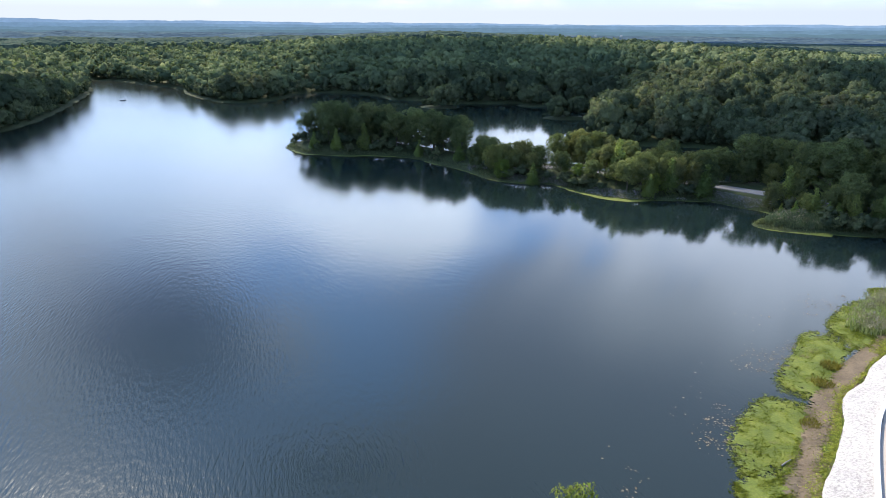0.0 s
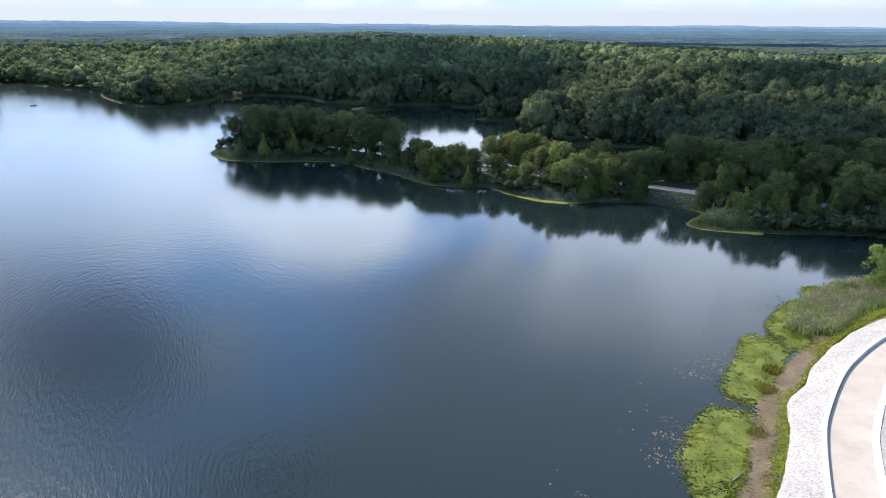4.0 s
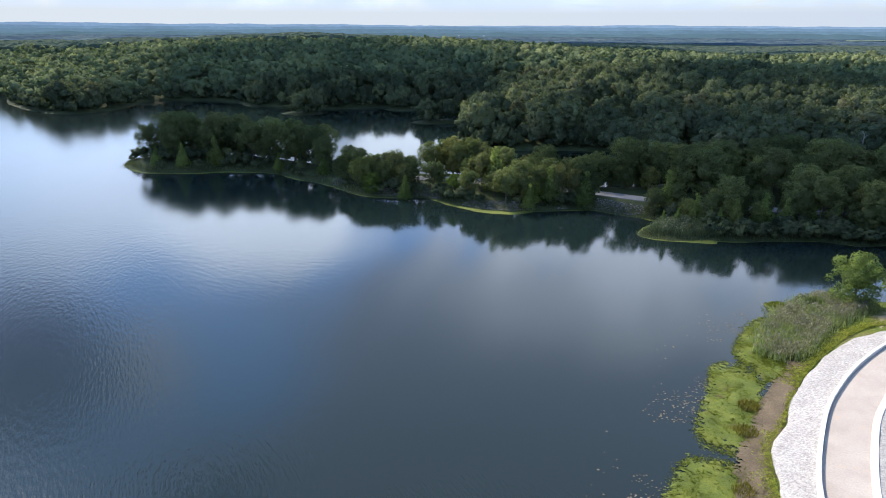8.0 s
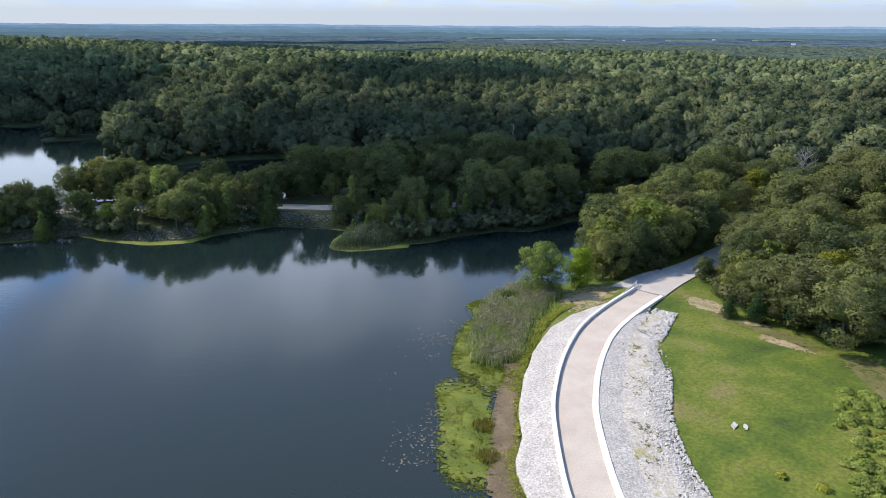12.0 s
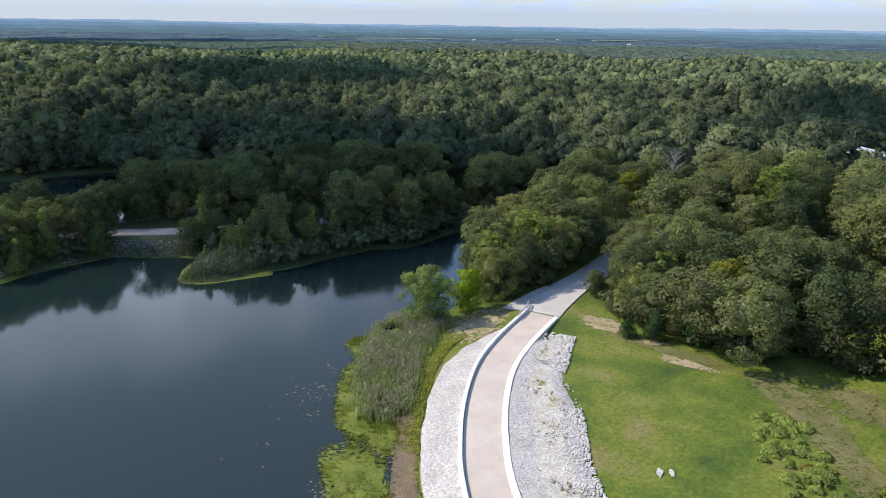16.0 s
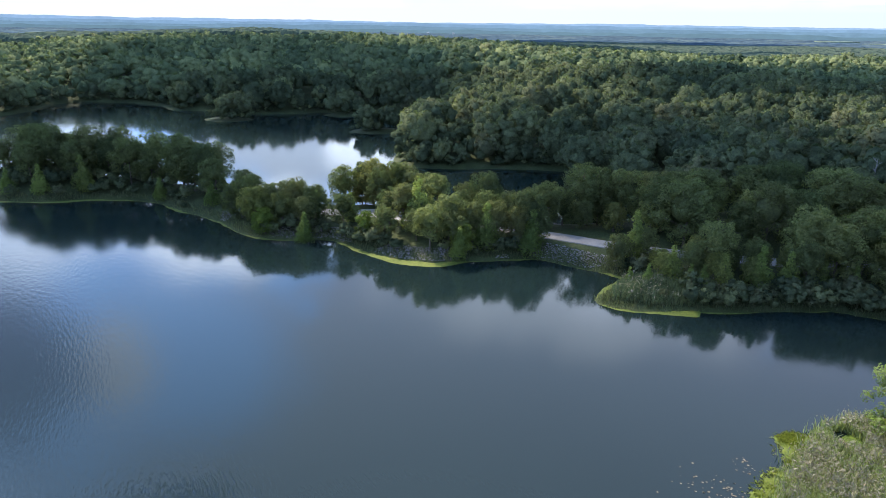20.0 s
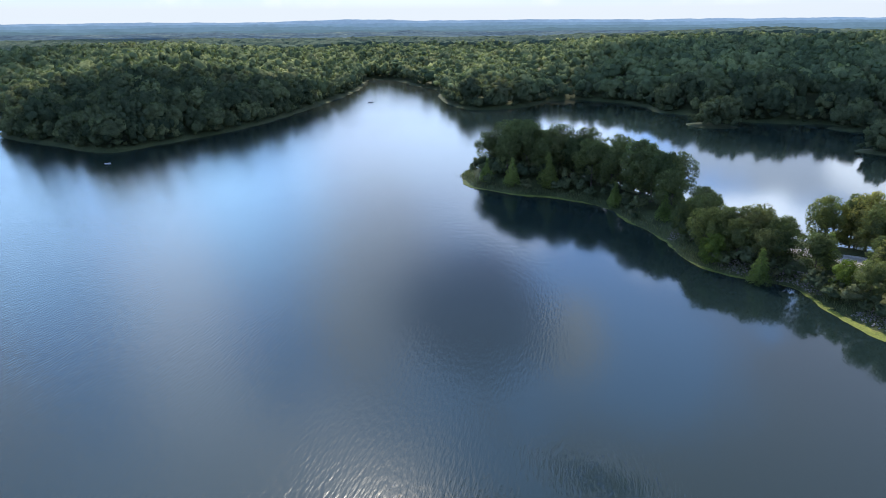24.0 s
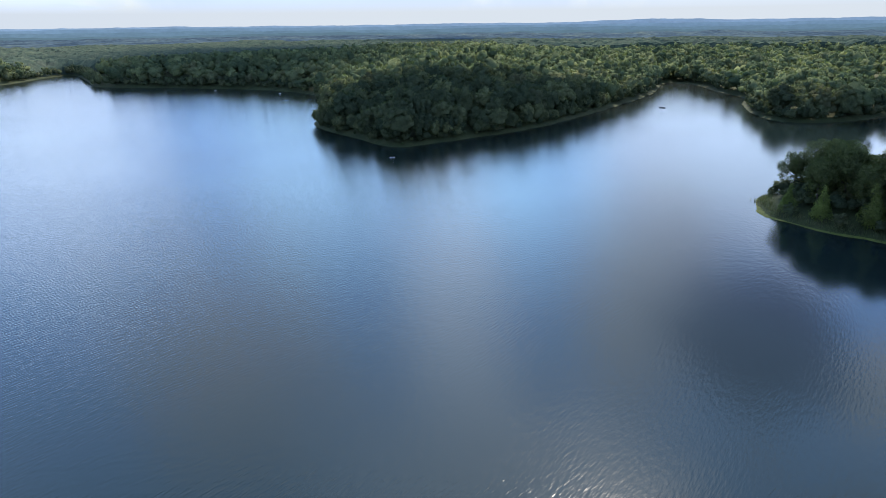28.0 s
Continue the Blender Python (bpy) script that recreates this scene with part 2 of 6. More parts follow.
M_LEAF = leaves("leaves", (0.080, 0.102, 0.054), (0.198, 0.216, 0.100), glow=0.46)
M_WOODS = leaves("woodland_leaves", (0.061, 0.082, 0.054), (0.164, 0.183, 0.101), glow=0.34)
# paler copy of M_WOODS: sunlight and haze on far crowns put into colour
M_FARWOODS = leaves("far_leaves_sun_haze_tint", (0.080, 0.109, 0.066), (0.197, 0.225, 0.115), glow=0.28)
# treetop green made bluish, distance haze mixed into the colour
M_CANOPY = leaves("far_canopy_haze_tint", (0.044, 0.066, 0.056), (0.092, 0.114, 0.082), glow=0.0)
M_LEAF_WARM = leaves("warm_leaves", (0.112, 0.130, 0.056), (0.255, 0.268, 0.108), glow=0.48)
M_LEAF_VIVID = leaves("vivid_leaves", (0.20, 0.27, 0.035), (0.30, 0.37, 0.055), glow=0.5)
M_LEAF_BRIGHT = leaves("yellow_green_leaves", (0.115, 0.158, 0.042), (0.19, 0.222, 0.062))
M_LEAF_YOUNG = leaves("young_leaves", (0.14, 0.19, 0.070), (0.24, 0.28, 0.10), glow=0.5)
M_LEAF_DARK = leaves("cedar_needles", (0.024, 0.050, 0.022), (0.048, 0.080, 0.030), glow=0.2)
M_LEAF_YELLOW = leaves("yellowing_leaves", (0.13, 0.145, 0.024), (0.19, 0.195, 0.036))
M_REED = leaves("reed_blades", (0.165, 0.205, 0.085), (0.33, 0.34, 0.21), glow=0.5)
M_BANKGRASS = leaves("bank_grass_blades", (0.08, 0.10, 0.06), (0.17, 0.17, 0.12), glow=0.5)
M_BARK = surface("bark", [(0.3, (0.05, 0.04, 0.03)), (0.7, (0.13, 0.11, 0.09))], 1.5, 12, bump=0.8)
M_DEADWOOD = surface("bleached_wood", [(0.3, (0.15, 0.14, 0.13)), (0.7, (0.27, 0.255, 0.24))], 1.5, 14)
M_GROUND = surface("meadow", [(0.30, (0.031, 0.054, 0.009)), (0.42, (0.056, 0.086, 0.010)), (0.50, (0.078, 0.107, 0.012)), (0.58, (0.106, 0.122, 0.018)), (0.68, (0.140, 0.126, 0.045))], 0.11, 2.2, rough=0.9, bump=0.8, dist=0.12, stain=(0.045, 0.62, (0.145, 0.138, 0.05)), grit=0.75)
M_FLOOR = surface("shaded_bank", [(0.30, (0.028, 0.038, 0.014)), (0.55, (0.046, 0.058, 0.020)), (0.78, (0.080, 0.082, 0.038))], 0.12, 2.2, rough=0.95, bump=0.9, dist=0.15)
M_GRAVEL = surface("white_gravel", [(0.3, (0.305, 0.288, 0.275)), (0.7, (0.39, 0.369, 0.352))], 0.35, 3.6, rough=0.9, bump=1.0, dist=0.14, stain=(0.5, 0.66, (0.36, 0.325, 0.29)), grit=0.95)
M_STONE = surface("limestone", [(0.3, (0.36, 0.335, 0.31)), (0.7, (0.50, 0.47, 0.44))], 0.8, 6, bump=0.7)
M_DARKSTONE = surface("grey_rubble", [(0.3, (0.15, 0.132, 0.135)), (0.7, (0.25, 0.225, 0.225))], 0.8, 6, bump=0.7)
M_CONCRETE = surface("tan_concrete", [(0.3, (0.34, 0.288, 0.248)), (0.7, (0.425, 0.372, 0.325))], 0.25, 5, rough=0.8, bump=0.15, dist=0.01, stain=(0.5, 0.60, (0.41, 0.32, 0.25)), grit=0.25)
M_CURB = surface("white_concrete", [(0.3, (0.56, 0.525, 0.49)), (0.7, (0.68, 0.64, 0.60))], 0.4, 6, rough=0.8, bump=0.1, dist=0.01, grit=0.25)
M_PARAPET = surface("grey_concrete", [(0.3, (0.50, 0.48, 0.46)), (0.7, (0.66, 0.64, 0.62))], 0.6, 6, rough=0.8, bump=0.15, dist=0.01, grit=0.3)
M_ASPHALT = surface("worn_asphalt", [(0.3, (0.315, 0.29, 0.27)), (0.7, (0.385, 0.357, 0.335))], 0.3, 6, rough=0.9, bump=0.2, dist=0.02, grit=0.25)
M_ROADBED = surface("gravel_road", [(0.3, (0.20, 0.187, 0.178)), (0.7, (0.29, 0.27, 0.255))], 0.3, 6, rough=0.9, bump=0.3, dist=0.03, grit=0.4)
M_MUD = surface("wet_mud", [(0.3, (0.058, 0.047, 0.032)), (0.55, (0.098, 0.078, 0.052)), (0.75, (0.18, 0.138, 0.088))], 0.4, 4, rough=0.8, bump=0.5, dist=0.04, spec=0.15)
M_ALGAE = surface("green_algae", [(0.3, (0.075, 0.098, 0.014)), (0.5, (0.108, 0.130, 0.020)), (0.75, (0.150, 0.165, 0.034))], 0.5, 4, rough=0.8, bump=0.8, dist=0.08, stain=(0.45, 0.60, (0.11, 0.09, 0.03)))
M_REEDHEAD = leaves("reed_heads", (0.20, 0.185, 0.145), (0.31, 0.28, 0.235), glow=0.4)


def mat_material(name, stops, stain):
    """A thin ragged cover that breaks into scraps towards its rim."""
    m = surface(name, stops, 0.35, 5, rough=0.75, bump=0.8, dist=0.08, stain=stain)
    nt = m.node_tree
    rim = nt.nodes.new("ShaderNodeAttribute"); rim.attribute_name = "rim"
    n = noise_node(nt, 1.4, 6, 0.7)
    add = nt.nodes.new("ShaderNodeMath"); add.operation = "ADD"
    link(nt, rim.outputs["Fac"], add.inputs[0]); link(nt, n.outputs["Fac"], add.inputs[1])
    cut = nt.nodes.new("ShaderNodeMath"); cut.operation = "GREATER_THAN"; cut.inputs[1].default_value = 0.55
    link(nt, add.outputs[0], cut.inputs[0])
    ms, clear = nt.nodes.new("ShaderNodeMixShader"), nt.nodes.new("ShaderNodeBsdfTransparent")
    link(nt, cut.outputs[0], ms.inputs[0]); link(nt, clear.outputs[0], ms.inputs[1]); link(nt, nt.nodes["Principled BSDF"].outputs[0], ms.inputs[2])
    link(nt, ms.outputs[0], nt.nodes["Material Output"].inputs["Surface"])
    return m


M_MAT = mat_material("weed_mat", [(0.3, (0.056, 0.078, 0.010)), (0.5, (0.092, 0.118, 0.013)), (0.75, (0.145, 0.158, 0.022))], (0.3, 0.58, (0.085, 0.070, 0.024)))
M_BARE = mat_material("dry_earth", [(0.3, (0.20, 0.165, 0.085)), (0.5, (0.26, 0.21, 0.13)), (0.75, (0.33, 0.265, 0.18))], (0.4, 0.52, (0.175, 0.175, 0.06)))
M_ROOF = surface("grey_metal_roof", [(0.3, (0.27, 0.28, 0.30)), (0.7, (0.36, 0.37, 0.39))], 0.5, 4, rough=0.5, bump=0.1)
# woods colour shifted to blue-green to stand for distance haze
M_FAR_HAZED = surface("distant_woods", [(0.34, (0.032, 0.052, 0.074)), (0.48, (0.050, 0.076, 0.098)), (0.56, (0.064, 0.092, 0.108)), (0.66, (0.090, 0.118, 0.116))], 0.011, 0.05, rough=1.0, bump=0.6, dist=6.0, spec=0.0)
# aerial haze is put into these base colours, one per ridge outwards
HAZY = [surface("haze_painted_hills", [(0.3, tuple(0.9 * q for q in c)), (0.7, tuple(1.1 * q for q in c))], 0.004, 0.03, rough=1.0, bump=0.0, dist=5.0, spec=0.0, grit=0.2)
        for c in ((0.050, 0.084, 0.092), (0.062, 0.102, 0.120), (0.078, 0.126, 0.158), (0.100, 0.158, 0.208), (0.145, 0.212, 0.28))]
M_FIELD = surface("pale_field", [(0.3, (0.14, 0.18, 0.14)), (0.7, (0.20, 0.235, 0.175))], 0.01, 0.1, spec=0.0)


def water_material():
    m, nt, b = material("lake_water", 0.04, 0.5)
    b.inputs["IOR"].default_value = 1.333
    geo = nt.nodes.new("ShaderNodeNewGeometry")
    depth = noise_node(nt, 0.012, 4, 0.5, geo.outputs["Position"])
    col = ramp_node(nt, depth.outputs["Fac"], [(0.35, (0.0068, 0.0138, 0.0138)), (0.65, (0.0092, 0.0175, 0.0172))]).outputs[0]
    link(nt, col, b.inputs["Base Color"])
    # ripples run across the wind; the open lake is ruffled, the lee of the causeway and the lagoon calm
    along, across, grid = nt.nodes.new("ShaderNodeVectorMath"), nt.nodes.new("ShaderNodeVectorMath"), nt.nodes.new("ShaderNodeCombineXYZ")
    along.operation = across.operation = "DOT_PRODUCT"
    along.inputs[1].default_value, across.inputs[1].default_value = (0.90, 0.42, 0), (-0.085, 0.185, 0)
    for q, socket in ((along, 0), (across, 1)):
        link(nt, geo.outputs["Position"], q.inputs[0]); link(nt, q.outputs["Value"], grid.inputs[socket])
    r1 = noise_node(nt, 2.9, 2, 0.5, grid.outputs[0])
    r2 = noise_node(nt, 0.45, 2, 0.5, geo.outputs["Position"])
    patch = noise_node(nt, 0.016, 4, 0.55, geo.outputs["Position"])
    lee = nt.nodes.new("ShaderNodeVectorMath"); lee.operation = "DOT_PRODUCT"
    lee.inputs[1].default_value = (0.86, 0.5, 0.0)
    link(nt, geo.outputs["Position"], lee.inputs[0])
    open_ = nt.nodes.new("ShaderNodeMapRange"); open_.interpolation_type = "SMOOTHSTEP"
    open_.inputs[1].default_value, open_.inputs[2].default_value, open_.inputs[3].default_value, open_.inputs[4].default_value = -40.0, 110.0, 1.0, 0.0
    link(nt, lee.outputs["Value"], open_.inputs[0])
    ruffle = nt.nodes.new("ShaderNodeMath"); ruffle.operation = "MULTIPLY_ADD"; ruffle.inputs[1].default_value = 0.7
    link(nt, patch.outputs["Fac"], ruffle.inputs[0]); link(nt, open_.outputs[0], ruffle.inputs[2])
    rough = nt.nodes.new("ShaderNodeMapRange")
    rough.inputs[1].default_value, rough.inputs[2].default_value, rough.inputs[3].default_value, rough.inputs[4].default_value = 0.15, 1.4, 0.05, 0.125
    link(nt, ruffle.outputs[0], rough.inputs[0]); link(nt, rough.outputs[0], b.inputs["Roughness"])
    amp = nt.nodes.new("ShaderNodeMapRange")
    amp.inputs[1].default_value, amp.inputs[2].default_value, amp.inputs[3].default_value, amp.inputs[4].default_value = 0.35, 1.5, 0.12, 1.3
    link(nt, ruffle.outputs[0], amp.inputs[0])
    h = mix_node(nt, 0.10, r1.outputs["Fac"], r2.outputs["Fac"])
    hm = nt.nodes.new("ShaderNodeMath"); hm.operation = "MULTIPLY"
    link(nt, h, hm.inputs[0]); link(nt, amp.outputs[0], hm.inputs[1])
    bump_node(nt, b, hm.outputs[0], 0.27, 0.2)
    return m


M_WATER = water_material()

# ---- builders ----


def mesh_from(name, verts, faces, mat, smooth=False):
    me = bpy.data.meshes.new(name)
    me.from_pydata(np.asarray(verts, float).tolist(), [], faces if isinstance(faces, list) else faces.tolist())
    me.materials.append(mat)
    if smooth:
        me.polygons.foreach_set("use_smooth", [True] * len(me.polygons))
    me.update()
    return me


def thing(name, label, category, group="", kind="", data=None):
    return tagged(new(name, data), label, category, group, kind)


def part(name, data, parent, label=""):
    if isinstance(data, tuple):
        data = mesh_from(name, *data)
    ob = new(name, data)
    ob.parent = parent
    return tagged(ob, label) if label else ob


def curve(points, steps=6):
    """Catmull-Rom through the points."""
    p = [Vector(q) for q in points]
    p = [2 * p[0] - p[1]] + p + [2 * p[-1] - p[-2]]
    out = []
    for i in range(1, len(p) - 2):
        for k in range(steps):
            t = k / steps
            a, b, c, d = p[i - 1], p[i], p[i + 1], p[i + 2]
            out.append(0.5 * ((2 * b) + (c - a) * t + (2 * a - 5 * b + 4 * c - d) * t * t + (3 * b - a - 3 * c + d) * t ** 3))
    return np.array([tuple(q) for q in out] + [tuple(p[-2])])


def resample(line, n):
    s = np.r_[0, np.cumsum(np.linalg.norm(np.diff(line, axis=0), axis=1))]
    u = np.linspace(0, s[-1], n)
    return np.stack([np.interp(u, s, line[:, k]) for k in range(line.shape[1])], 1)


def offset(line, d):
    """The plan line moved d metres to its right."""
    t = np.gradient(line[:, :2], axis=0)
    t /= np.linalg.norm(t, axis=1)[:, None]
    out = line.copy()
    out[:, 0] += d * t[:, 1]
    out[:, 1] -= d * t[:, 0]
    return out


def inside(poly, x, y):
    poly = np.asarray(poly)
    hit = np.zeros(np.shape(x), bool)
    for (ax, ay), (bx, by) in zip(poly, np.roll(poly, -1, 0)):
        if ay == by:
            continue
        hit ^= ((ay > y) != (by > y)) & (x < (bx - ax) * (y - ay) / (by - ay) + ax)
    return hit


def line_distance(line, x, y, closed=False):
    d = np.full(np.shape(x), 1e9)
    ends = np.roll(line, -1, 0) if closed else line[1:]
    for (ax, ay), (bx, by) in zip(line[: len(ends), :2], ends[:, :2]):
        ux, uy = bx - ax, by - ay
        k = np.clip(((x - ax) * ux + (y - ay) * uy) / max(ux * ux + uy * uy, 1e-9), 0, 1)
        d = np.minimum(d, (x - ax - k * ux) ** 2 + (y - ay - k * uy) ** 2)
    return np.sqrt(d)


def wobble(x, y, scale, seed=0.0):
    """Smooth noise of about -1 to 1, from a few crossed waves."""
    out = 0
    for k, (a, b, c) in enumerate(((1.0, 0.31, 0.4), (-0.47, 0.93, 2.1), (0.71, -0.83, 4.4), (1.37, 1.11, 1.3), (-1.63, 0.57, 5.2))):
        out = out + np.sin((a * x + b * y) / scale * (1 + 0.21 * k) + c + seed * (1 + k)) / (1 + 0.35 * k)
    return out / 2.4


# ---- plan of the lake: its shore, stretch by stretch ----
SHORE_NEAR = [(-300, -170), (-120, -40), (-30, 28), (-5, 41), (6, 47), (14, 53), (20, 60), (24, 71), (28, 79), (32.5, 87.5), (37.5, 96), (42, 103), (45.5, 108), (51, 118), (57, 128), (64, 132.5), (70, 133.2), (76, 132.6), (82, 136), (92, 147), (112, 158.5), (135, 167.5)]
SHORE_INLET = [(137, 173), (121, 170), (107, 168), (90, 164), (81, 167.5), (69, 167.4), (58, 167.2), (47.5, 167.8), (42.2, 171), (46, 178), (50.5, 182.5), (46, 187)]
SHORE_CAUSEWAY = [(40, 191), (35, 194), (23, 193), (11, 192), (0, 199), (-7, 206), (-14, 206.5), (-22, 207.5), (-29, 212), (-35, 220), (-46, 229), (-58, 239), (-73, 241.5), (-86, 238.5), (-99, 239.5), (-109, 248), (-112, 254)]
SHORE_LAGOON = [(-109, 262), (-95, 270), (-70, 266), (-48, 254), (-30, 243), (-12, 236), (4, 236), (20, 231), (34, 222), (48, 219), (66, 228), (70, 238), (54, 247), (52, 256), (58, 266), (66, 280), (40, 287), (20, 286), (3, 295)]
SHORE_NORTH = [(5, 330), (14, 360), (26, 392), (10, 428), (-19, 430), (-40, 436), (-53, 430), (-75, 424), (-100, 434), (-122, 440), (-132, 456), (-155, 470), (-185, 472), (-194, 454), (-190, 422)]
SHORE_CAPE = [(-203, 394), (-231, 407), (-268, 444), (-290, 474), (-340, 503), (-385, 532), (-412, 530), (-347, 449), (-300, 372), (-262, 300), (-247, 256), (-243, 226), (-242, 206), (-272, 203), (-308, 200), (-336, 208)]
SHORE_WEST = [(-362, 222), (-420, 242), (-481, 255), (-530, 242), (-556, 226), (-610, 178), (-655, 131), (-720, 126), (-838, 120), (-842, 100), (-735, 52), (-700, -30), (-640, -150), (-440, -200)]
LAKE = curve(SHORE_NEAR + SHORE_INLET + SHORE_CAUSEWAY + SHORE_LAGOON + SHORE_NORTH + SHORE_CAPE + SHORE_WEST, 4)
_w = np.stack([wobble(LAKE[:, 0], LAKE[:, 1], 2.2), wobble(LAKE[:, 0], LAKE[:, 1], 2.2, 1.7)], 1)
LAKE = LAKE + 0.5 * _w
ISLETS = [((-82, 402), 13, 6.5), ((-5, 369), 17, 6.5), ((-28, 424), 11, 5)]

# road along the causeway, and the spillway road by the near shore
CAUSEWAY_ROAD = curve([(-22, 224), (-8, 220.5), (3, 219.5), (12, 215.5), (25, 209), (40, 202.3), (51, 195.8), (64, 190), (74, 187), (92, 184), (125, 186), (170, 195)], 5)
PARAPET = curve([(27, 52), (30.5, 64), (34.5, 75.5), (37.7, 82.5), (43.7, 92.6), (48.4, 98.6), (53.4, 104.0), (59.3, 109.3), (64.5, 113.0), (71.1, 116.5), (77.7, 119.4), (81.2, 120.8)], 5)
ENTRY_ROAD = curve([(82.5, 118.8), (88, 121.3), (94.5, 123.8), (101, 125.8), (111, 129), (124, 132.5), (142, 138)], 5)


def shore_distance(x, y):
    """Metres inland (positive) or out on the water (negative)."""
    x, y = np.asarray(x, float), np.asarray(y, float)
    d = line_distance(LAKE, x, y, True)
    d = np.where(inside(LAKE, x, y), -d, d)
    for (cx, cy), a, b in ISLETS:
        r = np.sqrt(((x - cx) / a) ** 2 + ((y - cy) / b) ** 2)
        d = np.maximum(d, (1 - r) * b * 0.9)
    return d


def near_zone(x, y):
    """1 on the flat meadow and shore of the spillway, 0 in the hills."""
    f = np.clip((line_distance(np.array([(20, -60), (45, 60), (75, 92), (85, 112)]), x, y) - 28) / 26, 0, 1)
    return 1 - f * f * (3 - 2 * f)


def hills(x, y):
    r = np.hypot(x, y)
    g = lambda cx, cy, s, h: h * np.exp(-((x - cx) ** 2 + (y - cy) ** 2) / (2 * s * s))
    z = g(-150, 880, 230, 11) + g(-400, 300, 130, 9) + g(190, 560, 170, 3) + g(-560, 420, 160, 4) + g(60, 470, 110, 4)
    z = z - 5.0 * np.clip((x - 0.15 * y + 60) / 260, 0, 1) - 12 * np.clip((r - 900) / 500, 0, 1) * np.clip(0.35 + (x + 400) / 900, 0.35, 1)
    return z + 9 + 4.0 * wobble(x, y, 95) + 2.0 * wobble(x, y, 41, 2.0) 


def ground_z(x, y, d=None):
    x, y = np.asarray(x, float), np.asarray(y, float)
    d = shore_distance(x, y) if d is None else d
    n = near_zone(x, y)
    bank = np.where(d < 0, np.maximum(-3.5, d * 0.22), 0)
    low = 0.065 * np.clip(d, 0, 16)
    steep = 2.3 * (1 - np.exp(-np.clip(d, 0, None) / 4.0))
    high = steep + np.clip(hills(x, y), 1, None) * (1 - np.exp(-np.clip(d - 4, 0, None) / 75))
    z = np.where(d < 0, bank, n * low + (1 - n) * high)
    road = np.minimum(line_distance(CAUSEWAY_ROAD, x, y), 99)
    k = np.clip(1 - (road - 3.2) / 5, 0, 1) * (d > 0)
    z = z * (1 - k) + k * np.minimum(2.45, z + 3)
    e = line_distance(ENTRY_ROAD, x, y)
    k = np.clip(1 - (e - 3.0) / 6, 0, 1) * (d > 0)
    return z * (1 - k) + k * np.minimum(1.45, z + 3)


def graded(lo, hi, fine, step, far):
    """Grid lines: even between lo and hi, then ever wider out to far."""
    mid = list(np.arange(lo, hi + step, step))
    out, s = [], step
    v = mid[-1]
    while v < far:
        s = min(s * 1.06, 14) if v < 900 else min(s * 1.13, 170)
        v += s
        out.append(v)
    back, s, v = [], step, mid[0]
    while v > -far:
        s = min(s * 1.06, 14) if v > -900 else min(s * 1.13, 170)
        v -= s
        back.append(v)
    return np.array(back[::-1] + mid + out)


def make_ground():
    gx, gy = graded(-120, 165, 0, 1.6, 4700), graded(40, 280, 0, 1.6, 4700)
    X, Y = np.meshgrid(gx, gy)
    x, y = X.ravel(), Y.ravel()
    z = ground_z(x, y)
    r = np.hypot(x, y - 40)
    z = np.where(r > 1500, np.maximum(z, 3), z)
    nx, ny = len(gx), len(gy)
    i = (np.arange(ny - 1)[:, None] * nx + np.arange(nx - 1)[None]).ravel()
    faces = np.stack([i, i + 1, i + nx + 1, i + nx], 1)
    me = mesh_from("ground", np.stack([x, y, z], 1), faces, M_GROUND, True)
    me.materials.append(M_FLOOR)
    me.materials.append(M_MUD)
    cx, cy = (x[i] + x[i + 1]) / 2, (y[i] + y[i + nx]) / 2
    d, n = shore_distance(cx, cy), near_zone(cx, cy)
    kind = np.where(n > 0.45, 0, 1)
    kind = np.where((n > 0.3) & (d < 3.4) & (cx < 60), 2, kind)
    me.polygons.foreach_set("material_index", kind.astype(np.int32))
    thing("ground", "grassy meadow and wooded lake shore, sloping to the water", "ground", kind="structure", data=me)


make_ground()
thing("water", "dark blue-grey lake water, lightly rippled, mirroring clouds", "lake", kind="structure",
      data=mesh_from("water", [(-1300, -700, 0), (700, -700, 0), (700, 900, 0), (-1300, 900, 0)], [[0, 1, 2, 3]], M_WATER))


def strip(a, b, thick=0.0):
    """A sheet between two lines of equally many 3D points; with a thickness, a closed slab."""
    n = len(a)
    v = np.concatenate([a, b])
    f = [[i, i + n, i + n + 1, i + 1] for i in range(n - 1)]
    if thick:
        low = v - np.array([0, 0, thick])
        v = np.concatenate([v, low])
        m = 2 * n
        f += [[i + m, i + 1 + m, i + n + 1 + m, i + n + m] for i in range(n - 1)]
        for s in (0, n):
            f += [[i + s, i + 1 + s, i + 1 + s + m, i + s + m] if s == 0 else [i + 1 + s, i + s, i + s + m, i + 1 + s + m] for i in range(n - 1)]
        f += [[0, m, n + m, n], [n - 1, 2 * n - 1, 2 * n - 1 + m, n - 1 + m]]
    return v, f


def lift(line, z):
    z = np.full(len(line), z) if np.isscalar(z) else z
    return np.column_stack([line[:, 0], line[:, 1], z])

# ---- spillway road on the near shore ----
par = resample(PARAPET, 90)
ROAD_Z = 1.62
road = thing("spillway_road", "curved tan concrete spillway road, dusty, between low curbs", "road", kind="structure")
inner, outer = offset(par, 0.55), offset(par, 4.95)
slabs = 18
for k in range(slabs):
    sl = slice(k * 89 // slabs, (k + 1) * 89 // slabs + 1)
    part("concrete_slab", strip(lift(offset(inner, 0.0)[sl], ROAD_Z), lift(outer[sl], ROAD_Z), 0.3) + (M_CONCRETE,), road)


